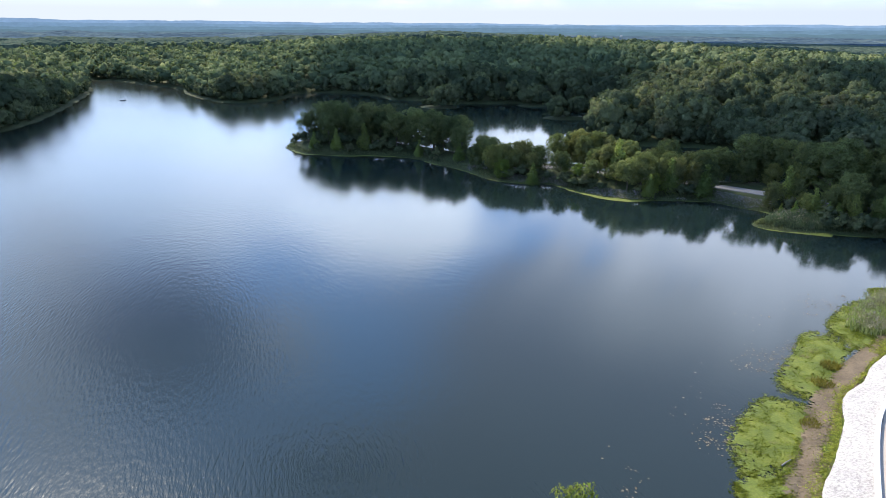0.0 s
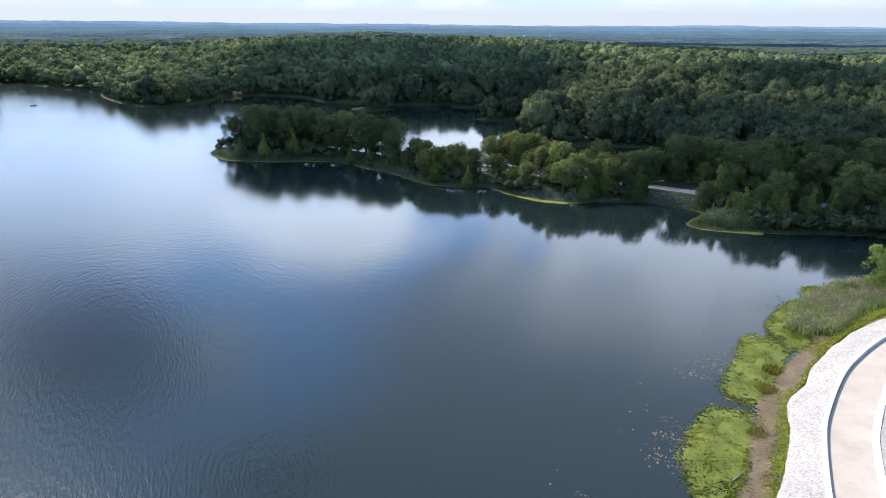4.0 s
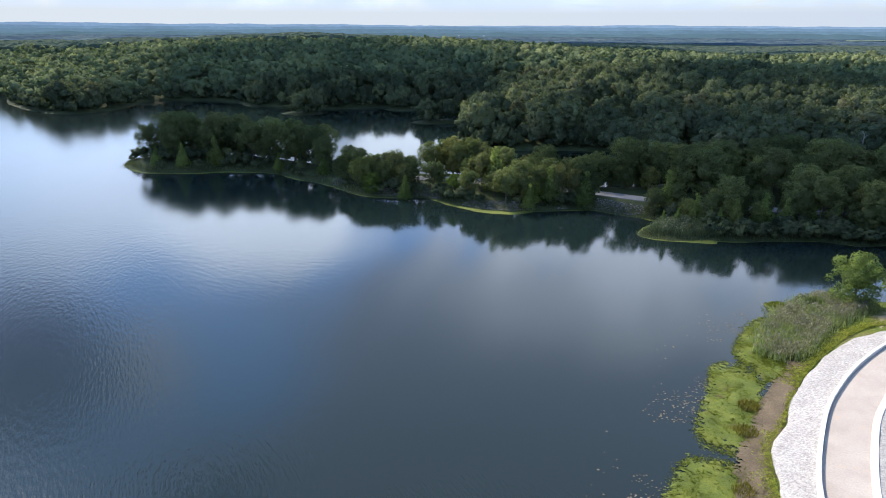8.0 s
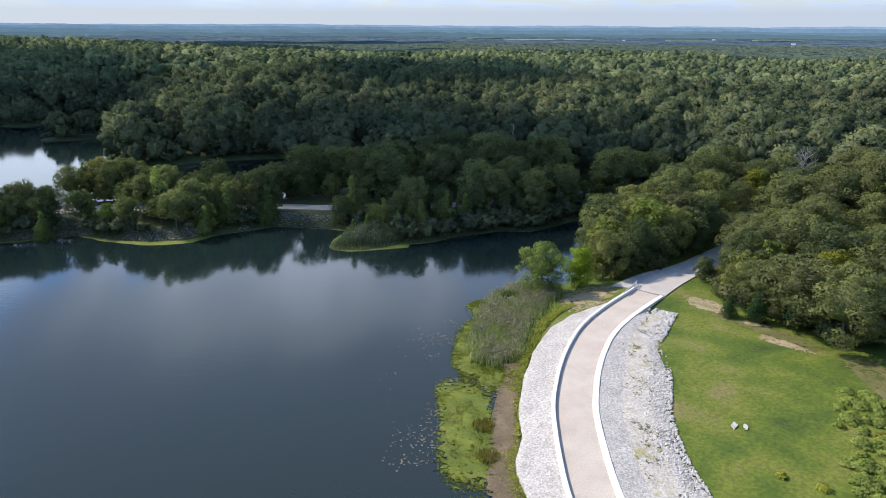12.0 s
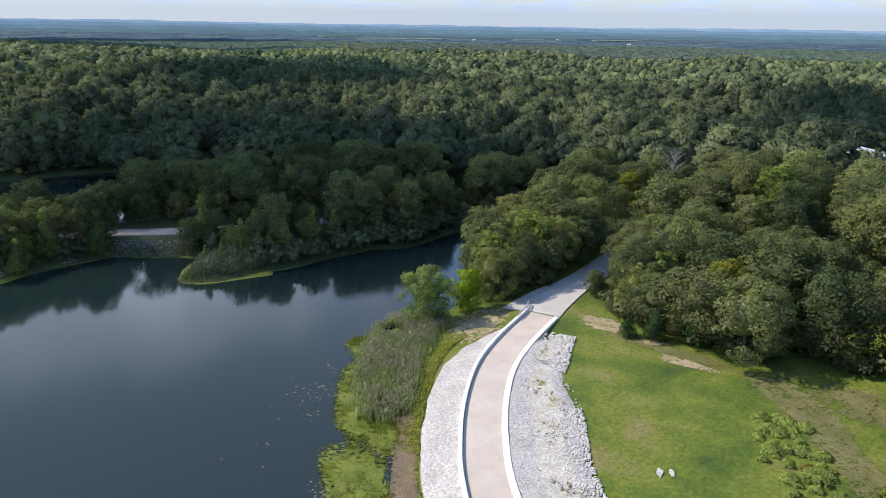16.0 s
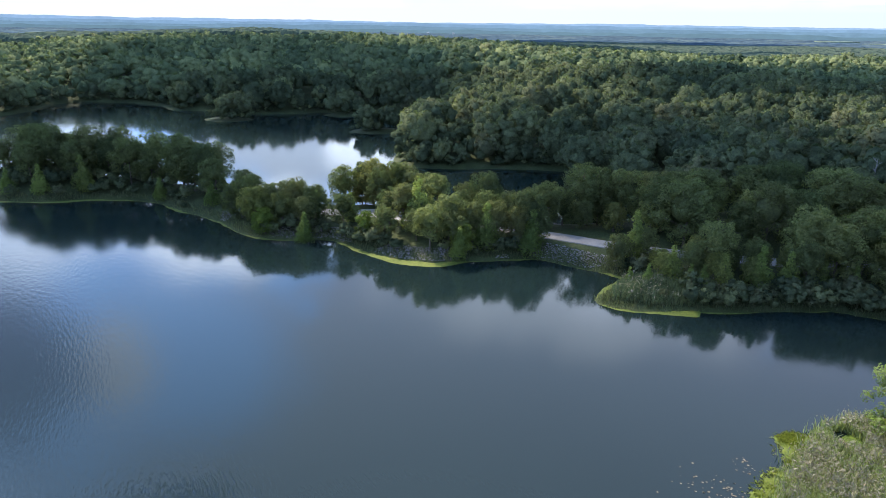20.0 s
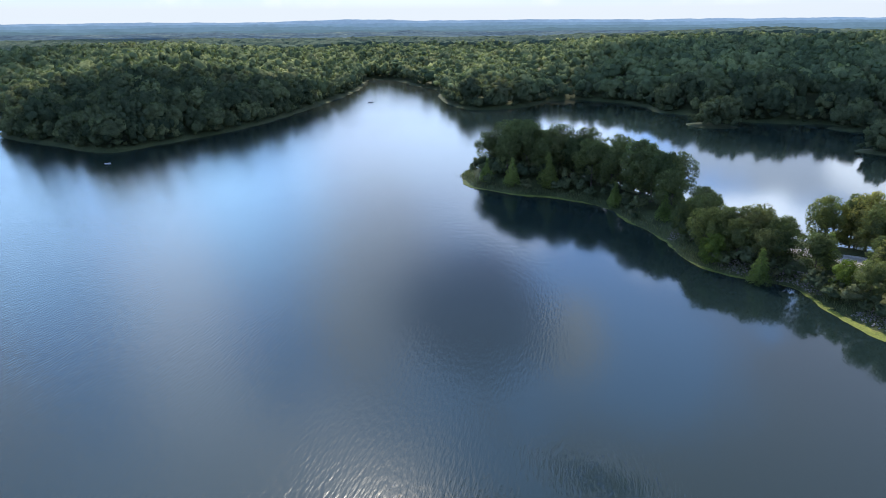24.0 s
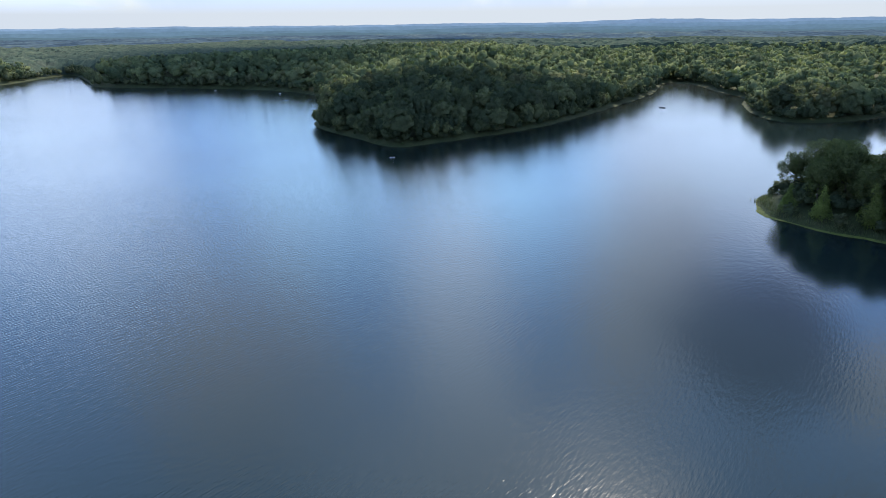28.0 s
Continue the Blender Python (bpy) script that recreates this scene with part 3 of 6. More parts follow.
def wall_along(line, w, z0, z1, bevel=0.05):
    """An upright wall of width w along a line, with chamfered upper edges."""
    rows = [(0, z0), (0, z1 - bevel), (bevel, z1), (w - bevel, z1), (w, z1 - bevel), (w, z0)]
    pts = [lift(offset(line, a), z) for a, z in rows]
    n = len(line)
    v = np.concatenate(pts)
    f = [[r * n + i, r * n + i + 1, (r + 1) * n + i + 1, (r + 1) * n + i] for r in range(5) for i in range(n - 1)]
    f += [[r * n for r in range(6)][::-1], [r * n + n - 1 for r in range(6)]]
    return v, f


parapet = thing("parapet_wall", "low grey concrete parapet curving along the spillway road", "wall", kind="structure")
segs = 12
for k in range(segs):
    sl = slice(k * 89 // segs, (k + 1) * 89 // segs + 1)
    part("parapet_block", wall_along(par[sl], 0.5, 0.6, 2.06) + (M_PARAPET,), parapet)
curb = thing("curb", "broad white concrete curb edging the spillway road", "curb", kind="structure")
for k in range(segs):
    sl = slice(k * 89 // segs, (k + 1) * 89 // segs + 1)
    part("curb_block", wall_along(outer[sl], 0.75, 0.6, 1.78) + (M_CURB,), curb)

# white gravel slope between parapet and shore
g_out = resample(curve([(22, 52), (26.5, 66), (31.5, 76.5), (35, 86.5), (39.2, 92.5), (43.2, 98.8), (48.4, 105.4), (54.2, 111.4), (60.4, 116.7), (66.5, 119.8), (72.5, 119.5)], 6), 90)
g_in = resample(PARAPET[: int(len(PARAPET) * 0.88)], 90)
rows = []
for k in range(13):
    f = k / 12
    l = g_in * (1 - f) + g_out * f
    e = wobble(l[:, 0], l[:, 1], 1.3) * 0.16 * f
    l = l + np.column_stack([e, -e])
    z = 1.55 * (1 - f) + 0.42 * f + 0.05 * wobble(l[:, 0], l[:, 1], 0.8) + (0.0 if k < 12 else -0.25)
    rows.append(lift(l, z))
n = 90
gv = np.concatenate(rows)
gf = [[r * n + i, (r + 1) * n + i, (r + 1) * n + i + 1, r * n + i + 1] for r in range(12) for i in range(n - 1)]
thing("gravel_slope", "bright white crushed gravel sloping down to the shore", "gravel", kind="structure", data=mesh_from("gravel_slope", gv, [q[::-1] for q in gf], M_GRAVEL, True))

# gravel and rubble on the meadow side
r_in = resample(offset(par, 5.7)[:80], 90)
r_out = resample(curve([(36, 48), (41, 61), (46, 68.5), (49.6, 74.3), (51.2, 77.9), (53.8, 82.3), (57.2, 87.1), (61.8, 91.8), (66.4, 97), (69.5, 102), (75, 106), (80.5, 110)], 6), 90)
rows = []
for k in range(13):
    f = k / 12
    l = r_in * (1 - f) + r_out * f
    e = wobble(l[:, 0], l[:, 1], 1.5, 3) * 0.2 * f
    l = l + np.column_stack([e, -e])
    rows.append(lift(l, 1.66 * (1 - f) + 1.15 * f + 0.06 * wobble(l[:, 0], l[:, 1], 0.8) + (0.0 if k < 12 else -0.3)))
gv = np.concatenate(rows)
M_MIXGRAVEL = surface("grey_gravel_with_weeds", [(0.3, (0.33, 0.305, 0.27)), (0.7, (0.46, 0.43, 0.395))], 0.3, 3.0, bump=1.0, dist=0.12, stain=(0.35, 0.52, (0.27, 0.25, 0.14)))
verge = mesh_from("rubble_verge", gv, [q[::-1] for q in gf], M_GRAVEL, True)
verge.materials.append(M_MIXGRAVEL)
verge.polygons.foreach_set("material_index", [1 if 4 <= k // 89 < 9 else 0 for k in range(len(gf))])
thing("rubble_verge", "grey gravel and weeds beside the spillway road", "gravel", kind="structure", data=verge)

ent = resample(ENTRY_ROAD, 40)
entry = thing("asphalt_road", "worn pale asphalt road running into the woods", "road", kind="structure")
part("asphalt", strip(lift(offset(ent, -2.4), 1.60), lift(offset(ent, 3.3), 1.60), 0.25) + (M_ASPHALT,), entry)
apron = resample(curve([(79.2, 124.2), (84, 125.6), (89.6, 126.8), (95.5, 127.4), (101, 128.4)], 6), 20)
part("gravel_apron", strip(lift(apron, 1.5), lift(resample(offset(ent, -2.3)[:16], 20), 1.57), 0.2) + (M_GRAVEL,), entry)

cw = resample(CAUSEWAY_ROAD, 80)
causeway = thing("causeway_road", "pale gravel road along the wooded causeway", "road", kind="structure")
part("roadbed", strip(lift(offset(cw, -2.4), 2.62), lift(offset(cw, 2.4), 2.62), 0.3) + (M_ROADBED,), causeway)
pull = resample(cw[6:22], 16)
part("pull_off", strip(lift(offset(pull, -2.2 - 3.2 * np.sin(np.linspace(0, math.pi, 16))), 2.57), lift(offset(pull, 2.2 + 1.6 * np.sin(np.linspace(0, math.pi, 16))), 2.57), 0.3) + (M_GRAVEL,), causeway, "pale gravel pull-off")
CONES = [(-96.8, 243.1, 6.7, 0), (-87.9, 242.2, 8.0, 0), (-78.2, 245.0, 10.0, 0), (-55.8, 239.4, 6.4, 0), (-39.8, 230.1, 6.7, 0), (-13.2, 205.5, 7.0, 0), (0.1, 204.1, 6.0, 1), (19.6, 193.1, 6.9, 0), (11.2, 204.3, 12.1, 0), (-4.1, 214.3, 6.6, 0), (3.5, 212.7, 6.6, 0), (53.3, 189.1, 9.7, 0), (56.4, 176.4, 6.6, 0), (60.5, 172.5, 4.8, 0), (64.3, 173.0, 6.7, 0), (71.0, 173.6, 8.0, 0), (75.8, 173.1, 7.1, 0), (81.9, 173.1, 5.3, 0), (85.9, 170.6, 5.5, 0), (34.4, 195.8, 9.6, 0), (25.3, 197.5, 9.7, 0)]

# ---- plants ----
rng = np.random.default_rng(11)


def ico(level):
    bm = bmesh.new()
    bmesh.ops.create_icosphere(bm, subdivisions=level, radius=1)
    v = np.array([tuple(q.co) for q in bm.verts])
    f = np.array([[q.index for q in p.verts] for p in bm.faces])
    bm.free()
    return v, f


ICO1, ICO2 = ico(1), ico(2)


def leaf_cards(lobes, count, size, r, squash=0.9, flat=0.38, dome=0.36, stray=0.2, rise=0.25):
    """Small tilted leaf sprays over the shells of the lobes (centre, radius)."""
    c, rad = np.array([l[0] for l in lobes], float), np.array([l[1] for l in lobes], float)
    w = rad ** 2 / (rad ** 2).sum()
    pick = r.choice(len(lobes), count, p=w)
    nrm = r.normal(size=(count, 3))
    nrm[:, 2] += rise
    nrm /= np.linalg.norm(nrm, axis=1)[:, None]
    deep = 0.78 + 0.36 * r.random(count)
    pos = c[pick] + nrm * (rad[pick] * deep)[:, None] * np.array([1, 1, squash])
    way = nrm + flat * r.normal(size=(count, 3))
    way /= np.linalg.norm(way, axis=1)[:, None]
    side = np.cross(way, r.normal(size=(count, 3)))
    side /= np.linalg.norm(side, axis=1)[:, None] + 1e-9
    up = np.cross(way, side)
    s = (size * (0.6 + 0.8 * r.random(count)))[:, None]
    a = 0.55 + 0.5 * r.random((count, 4, 1))
    tri = np.stack([pos + s * a[:, 0] * side, pos - 0.55 * s * a[:, 1] * side + 0.85 * s * a[:, 2] * up, pos - 0.55 * s * a[:, 3] * side - 0.85 * s * a[:, 0] * up], 1)
    # rounded shading: each spray leans its normals to the lobe's and the crown's outside
    mid = c.mean(0)
    out = pos - mid
    out /= np.linalg.norm(out, axis=1)[:, None] + 1e-9
    nv = (1.2 - dome) * nrm + dome * out + stray * r.normal(size=(count, 3))
    nv /= np.linalg.norm(nv, axis=1)[:, None]
    face = np.cross(tri[:, 1] - tri[:, 0], tri[:, 2] - tri[:, 0])
    back = (face * nv).sum(1) < 0
    tri[back] = tri[back][:, ::-1]
    return tri.reshape(-1, 3), np.arange(3 * count).reshape(-1, 3), np.repeat(nv, 3, 0)


def crown_arrays(shape, h, w, lobes_n, count, size, r):
    """Vertices and faces of a crown standing on the origin: h metres high, w wide."""
    lobes = []
    if shape == "cone":
        for k in range(lobes_n):
            f = (k + 0.5) / lobes_n
            a = r.random() * 6.28
            rr = w * 0.5 * (1 - f) ** 0.8
            lobes.append(((0.45 * rr * math.cos(a), 0.45 * rr * math.sin(a), h * (0.08 + 0.86 * f)), max(0.5, 0.75 * rr)))
    elif shape == "bush":
        for k in range(lobes_n):
            a, q = r.random() * 6.28, math.sqrt(r.random())
            lobes.append(((0.33 * w * q * math.cos(a), 0.33 * w * q * math.sin(a), h * (0.3 + 0.35 * r.random() * (1 - 0.5 * q))), w * (0.2 + 0.1 * r.random())))
    else:
        # lobes over an uneven egg, with a skirt of lower boughs and a few tops that stand out
        low = {"tall": 0.05, "clear": 0.2}.get(shape, 0.0)
        mid, rise = h * (0.5 + 0.5 * low), h * (0.5 - 0.5 * low)
        lean, lump = r.random() * 6.28, 0.10 + 0.10 * r.random()
        for k in range(lobes_n):
            u = min(-0.92 + 1.87 * (k + r.random()) / lobes_n, 0.95)
            a = 2.4 * k + 1.2 * r.random()
            q = math.sqrt(max(0.10, 1 - u * u * (1.0 if u > 0 else 0.75))) * (0.54 + 0.34 * r.random()) * (1 + lump * math.cos(a - lean) + 0.08 * math.cos(3 * a + lean))
            big = w * (0.08 + 0.105 * r.random()) * (30 / lobes_n) ** 0.45
            lobes.append(((0.52 * w * q * math.cos(a), 0.52 * w * q * math.sin(a), mid + (rise - 0.7 * big) * u), big))
        for k in range(5):
            a, q = r.random() * 6.28, 0.32 * w * r.random()
            lobes.append(((q * math.cos(a), q * math.sin(a), h * (0.84 + 0.13 * r.random()) - 0.25 * q), w * (0.07 + 0.05 * r.random())))
        lobes.append(((0, 0, mid + 0.1 * h), 0.28 * w))
    v, f, nv = leaf_cards(lobes, count, size, r)
    cv, cf = [], []
    pts = np.array([l[0] for l in lobes])
    mid, half = pts.mean(0), np.maximum(0.5 * (pts.max(0) - pts.min(0)), 0.3)
    if shape != "cone":
        cv.append(mid + ICO2[0] * half * 0.56 * (1 + 0.12 * r.normal(size=(len(ICO2[0]), 1))))
        cf += (ICO2[1] + len(v)).tolist()
        nv = np.concatenate([nv, ICO2[0]])
    return np.concatenate([v] + cv), f.tolist() + cf, lobes, nv


def limb(a, b, ra, rb, sides=6):
    a, b = Vector(a), Vector(b)
    q = (b - a).to_track_quat("Z", "Y")
    v = []
    for p, rr in ((a, ra), (a.lerp(b, 0.5) + Vector((0, 0, 0.04 * (b - a).length)), (ra + rb) / 2), (b, rb)):
        v += [p + q @ Vector((rr * math.cos(6.283 * k / sides), rr * math.sin(6.283 * k / sides), 0)) for k in range(sides)]
    f = [[s * sides + k, s * sides + (k + 1) % sides, (s + 1) * sides + (k + 1) % sides, (s + 1) * sides + k] for s in range(2) for k in range(sides)]
    return [tuple(q) for q in v], f


def trunk_arrays(h, lobes, r, rad, flare=1.5):
    v, f = [], []

    def put(bit):
        k = len(v)
        v.extend(bit[0])
        f.extend([[i + k for i in q] for q in bit[1]])
    top = h * 0.72
    put(limb((0, 0, -0.4), (0, 0, 0.8), rad * flare, rad))
    put(limb((0, 0, 0.8), (0.02 * h, 0.01 * h, top), rad, rad * 0.4))
    for c, q in sorted(lobes, key=lambda l: -l[1])[:7]:
        z = min(top * 0.95, max(0.2 * h, c[2] * 0.62))
        put(limb((0.01 * h, 0.005 * h, z), (c[0] * 0.9, c[1] * 0.9, max(c[2], z + 0.3)), rad * 0.4, rad * 0.12, 5))
    return v, f


TREES = {}


def tree_kind(key, shape, h, w, lobes_n, count, size, mat, rad=0.22):
    v, f, lobes, nv = crown_arrays(shape, h, w, lobes_n, count, size, rng)
    crown = mesh_from("crown", v, f, mat, True)
    crown.normals_split_custom_set_from_vertices(nv.tolist())
    tv, tf = trunk_arrays(h, lobes, rng, rad)
    TREES[key] = (crown, mesh_from("trunk", tv, tf, M_BARK, True), h)


def plant(key, x, y, h, label, group="", name="tree", spread=1.0, z=None, category="tree"):
    crown, trunk, h0 = TREES[key]
    s = h / h0
    z = float(ground_z(np.array([x]), np.array([y]))[0]) if z is None else z
    t = thing(name, label, category, group)
    t.matrix_world = Matrix.LocRotScale((x, y, z - 0.05), Euler((0, 0, float(rng.random() * 6.28))), (s * spread, s * spread, s))
    part("trunk", trunk, t)
    part("crown", crown, t)
    return t


for k in range(5):
    tree_kind(f"oak{k}", "tall", 15, 10.5, 40, 6600, 0.255, M_LEAF)
for k in range(3):
    tree_kind(f"fineoak{k}", "tall", 13, 9.6, 56, 10500, 0.185, M_LEAF_WARM if k < 2 else M_LEAF)
for k in range(4):
    tree_kind(f"clear{k}", "clear", 14, 9.4, 30, 5400, 0.255, M_LEAF)
for k in range(3):
    tree_kind(f"round{k}", "round", 10, 9, 42, 5600, 0.215, M_LEAF_WARM if k == 2 else M_LEAF)
for k in range(2):
    tree_kind(f"cone{k}", "cone", 7, 4.2, 20, 3200, 0.18, M_LEAF_YOUNG, 0.13)
    tree_kind(f"bush{k}", "bush", 3, 4.2, 9, 700, 0.26, M_LEAF, 0.06)
tree_kind("bright0", "round", 7, 5.6, 26, 6000, 0.16, M_LEAF_BRIGHT, 0.15)
tree_kind("brighttall0", "tall", 14, 8, 34, 6000, 0.26, M_LEAF_BRIGHT)
tree_kind("yellow0", "round", 9, 7, 32, 4800, 0.22, M_LEAF_YELLOW, 0.15)
tree_kind("cedar0", "cone", 8, 6, 24, 4200, 0.19, M_LEAF_DARK, 0.16)

# trees by the spillway
tree_kind("sycamore0", "round", 9.3, 8.8, 44, 7600, 0.19, M_LEAF_YOUNG)
plant("sycamore0", 67.6, 129.4, 9.4, "rounded grey-green sycamore on the lake shore", name="shore_tree")
plant("bright0", -22.5, 209.3, 6.0, "pale-green young tree at the water's edge", "young trees along the causeway shore", "young_tree")
plant("bright0", 20.5, 195.2, 6.2, "pale-green young tree at the water's edge", "young trees along the causeway shore", "young_tree")
tree_kind("vivid0", "round", 7, 5.4, 34, 6000, 0.16, M_LEAF_VIVID, 0.15)
plant("vivid0", 75.4, 128.4, 7.8, "bright yellow-green young tree on the lake shore", name="shore_tree")
tree_kind("fine0", "round", 15.4, 12, 60, 9000, 0.20, M_LEAF_BRIGHT)
plant("fine0", 2.0, 39.0, 16.1, "bright leafy treetop beside the near shore", name="shore_tree", spread=0.62)

# small conical trees standing along the causeway's shore
for x, y, h, b in CONES:
    plant("bright0" if b else f"cone{int(rng.integers(2))}", x, y, h, "pale-green young tree at the water's edge" if b else "small conical tree at the water's edge", "young trees along the causeway shore", "young_tree")


def scatter(x0, x1, y0, y1, gap, accept):
    """Jittered hexagonal planting in a rectangle, kept where accept says so."""
    out = []
    rows = int((y1 - y0) / (gap * 0.87))
    cols = int((x1 - x0) / gap)
    X = x0 + (np.arange(cols)[None] + 0.5 * (np.arange(rows)[:, None] % 2)) * gap + rng.normal(0, 0.22 * gap, (rows, cols))
    Y = y0 + np.arange(rows)[:, None] * gap * 0.87 + rng.normal(0, 0.22 * gap, (rows, cols))
    x, y = X.ravel(), Y.ravel()
    k = accept(x, y)
    return x[k], y[k]


MEADOW = [(20, -60), (36, 40), (46, 62), (58, 90), (74, 108), (83, 113), (90, 121), (95.5, 120.5), (90, 111), (89.5, 104), (91, 98), (91, 93), (94, 88), (100, 86), (99.5, 77), (103, 72), (100, 68), (90, 66), (77, 62), (68, 56), (60, 30), (50, -60)]


def causeway_ok(x, y):
    d = shore_distance(x, y)
    return (d > 3.2) & (line_distance(CAUSEWAY_ROAD, x, y) > np.where((x > -16) & (x < 10), 6.2, 4.0)) & (x < 47) & (y > 195) & (y < 275)


px, py = scatter(-112, 46, 195, 275, 5.5, lambda a, b: causeway_ok(a, b) & ((a < -38) & (shore_distance(a, b) > 6.4) | (a >= -38) & (wobble(a, b, 4.2, 2.0) > -0.6)))
for x, y in zip(px, py):
    h = 13.2 if x < -38 else (9.5 if x < -4 else 10.5)
    if -30 < x < -5 and y > 221 or 34 < x < 56 and y < 203:
        continue
    plant(f"clear{int(rng.integers(4))}", float(x), float(y), float(h * (rng.uniform(0.78, 1.12) if x < -38 else rng.uniform(0.6, 1.1))), "tall broad-leaved tree on the wooded causeway", "trees on the causeway", "causeway_tree", float(rng.uniform(0.95, 1.25)))

for x, y, h in ((-24, 213, 9), (-19, 211.5, 8), (-17, 215.5, 9.5), (-12, 213, 8.5), (-27, 217, 8), (-31, 222, 8.5), (-7, 228, 10), (0, 229, 11.5), (5, 227, 11), (10, 225, 9), (-3, 232, 9), (47, 207, 7), (53, 203.5, 6.5), (59.5, 200.5, 7.2), (43.5, 211, 8), (51.5, 211.5, 8.6), (62, 206.5, 8.4), (66, 197, 6.8), (36, 214, 7.5)):
    plant(f"round{int(rng.integers(3))}", x, y, h, "sunlit broad-leaved tree beside the causeway road", "trees on the causeway", "causeway_tree")
for x, y, h, key in ((22.5, 199.5, 10.5, "oak1"), (27.5, 198.5, 11.5, "oak3"), (32, 197.5, 11, "oak0"), (36, 197, 9.5, "oak2"), (26, 205, 11.5, "oak4"), (31, 202.5, 12, "oak1"), (20.5, 205, 11, "oak0"), (16, 201.5, 9.5, "round1"), (34.5, 200.5, 10, "round2"),
                     (-12, 216, 9.5, "oak2"), (-21, 215, 10.5, "oak3"), (-26, 214.5, 9, "round0"), (-33, 222, 9.5, "oak0"), (2, 225, 12, "oak4"), (7, 228, 11, "oak2"), (49.5, 186.5, 8.5, "round1"), (55.5, 187.5, 8, "oak3")):
    plant(key, x, y, h * 0.84, "dense broad-leaved tree on the stony causeway bank", "trees on the causeway", "causeway_tree", 0.92)
for x, y, h, key, w in ((81.6, 129.6, 10.0, "fineoak0", 1.15), (83.6, 129.2, 4.2, "round0", 1.2), (86.2, 130.2, 8.6, "round1", 1.1), (90.0, 130.4, 10.6, "fineoak2", 1.0), (92.6, 129.8, 4.6, "bush0", 1.0), (95.2, 130.8, 8.8, "round0", 1.15), (99.8, 131.2, 11.4, "fineoak1", 1.0), (104.8, 132.2, 10.0, "round1", 1.15), (109.8, 134.2, 11.5, "fineoak2", 1.1),
                        (85, 136.6, 10.5, "fineoak2", 1.1), (90, 139.5, 11.5, "round1", 1.2), (95.5, 139, 12, "fineoak0", 1.1), (101, 140, 12.5, "fineoak1", 1.15), (107, 141, 12, "round2", 1.2),
                        (105.5, 119.5, 7.8, "round1", 1.0), (110.5, 122.6, 8.7, "fineoak2", 1.0), (117, 124.3, 9.2, "round0", 1.0), (99.5, 114.6, 8.3, "fineoak0", 1.0), (96, 110.5, 8.7, "round2", 1.0), (102, 112, 10.1, "fineoak1", 1.0), (122, 125.5, 8.8, "brighttall0", 1.0)):
    plant(key, x, y, h, "full-crowned tree beside the entry road", "trees by the entry road", "roadside_tree", w)
edge_ = resample(curve([(97, 120), (92.5, 111.5), (92.5, 104.5), (94, 98.5), (94, 93.5), (97, 89), (102.5, 87.5), (102.5, 77.5), (106, 72), (102, 65.5), (91, 62.5), (78, 58.5)], 5), 44)
for k, p in enumerate(edge_):
    plant(("bush0", "round1", "bush1", "round2", "bush0", "yellow0" if k % 3 == 0 else "round0")[k % 6], float(p[0] + 1.5 + rng.normal(0, 0.8)), float(p[1] + rng.normal(0, 0.8)), float(rng.uniform(2.2, 6.0)), "leafy shrub at the edge of the woods", "shrubs along the meadow", "shrub", category="shrub")
for x, y, h in ((52, 175.5, 3.0), (55.5, 177.5, 3.8), (59, 174.5, 3.2), (60.5, 178, 4.6), (64, 175.5, 4.2), (66, 179, 5.0), (56, 181.5, 3.6), (70, 174.5, 4.0), (72, 178.5, 5.2), (49.5, 178, 2.6), (63, 183, 4.4), (69, 183, 5.0)):
    plant("cone1" if h < 3.3 else ("round2" if h < 4.5 else "round0"), x, y, h * 1.3, "small leafy tree on the reedy spit", "trees along the inlet", "inlet_tree")
for k in range(15):
    x = 57 + 5.2 * k + float(rng.normal(0, 1))
    plant(f"round{k % 3}", x, 180.5 + float(rng.normal(0, 1.2)) - 0.05 * (x - 57), float(rng.uniform(2.8, 4.4) if x < 70 else rng.uniform(3.4, 5.6)), "leafy tree between the road and the inlet", "trees along the inlet", "inlet_tree")

# woods: those close by are trees of their own
def woods_ok(x, y):
    d = shore_distance(x, y)
    ok = (d > 1.8) & (line_distance(ENTRY_ROAD, x, y) > np.where(x > 104, 2.6, 8.2)) & (line_distance(CAUSEWAY_ROAD, x, y) > 4.0)
    ok &= ~inside(MEADOW, x, y)
    ok &= ~((x > -120) & (x < 46) & (y > 190) & (y < 275))
    ok &= ~((x > 34) & (x < 56) & (y > 186) & (y < 203))
    ok &= ~((x < 81) & (y > 112) & (y < 141))
    ok &= ~((x > 44) & (x < 75) & (y > 160) & (y < 192) & (d < 11))
    ok &= line_distance(np.array([(236.0, 128.5), (226.0, 124.5), (206.0, 116.5)]), x, y) > 10.5
    ok &= ~((near_zone(x, y) > 0.5) & (x < 92) & (y < 121) & ~((x > 60) & (y < 66)))
    ok &= ~((x > 50) & (x < 86) & (y > 108) & (y < 150) & (d < 12) & (near_zone(x, y) > 0.3) & (x < 80))
    return ok


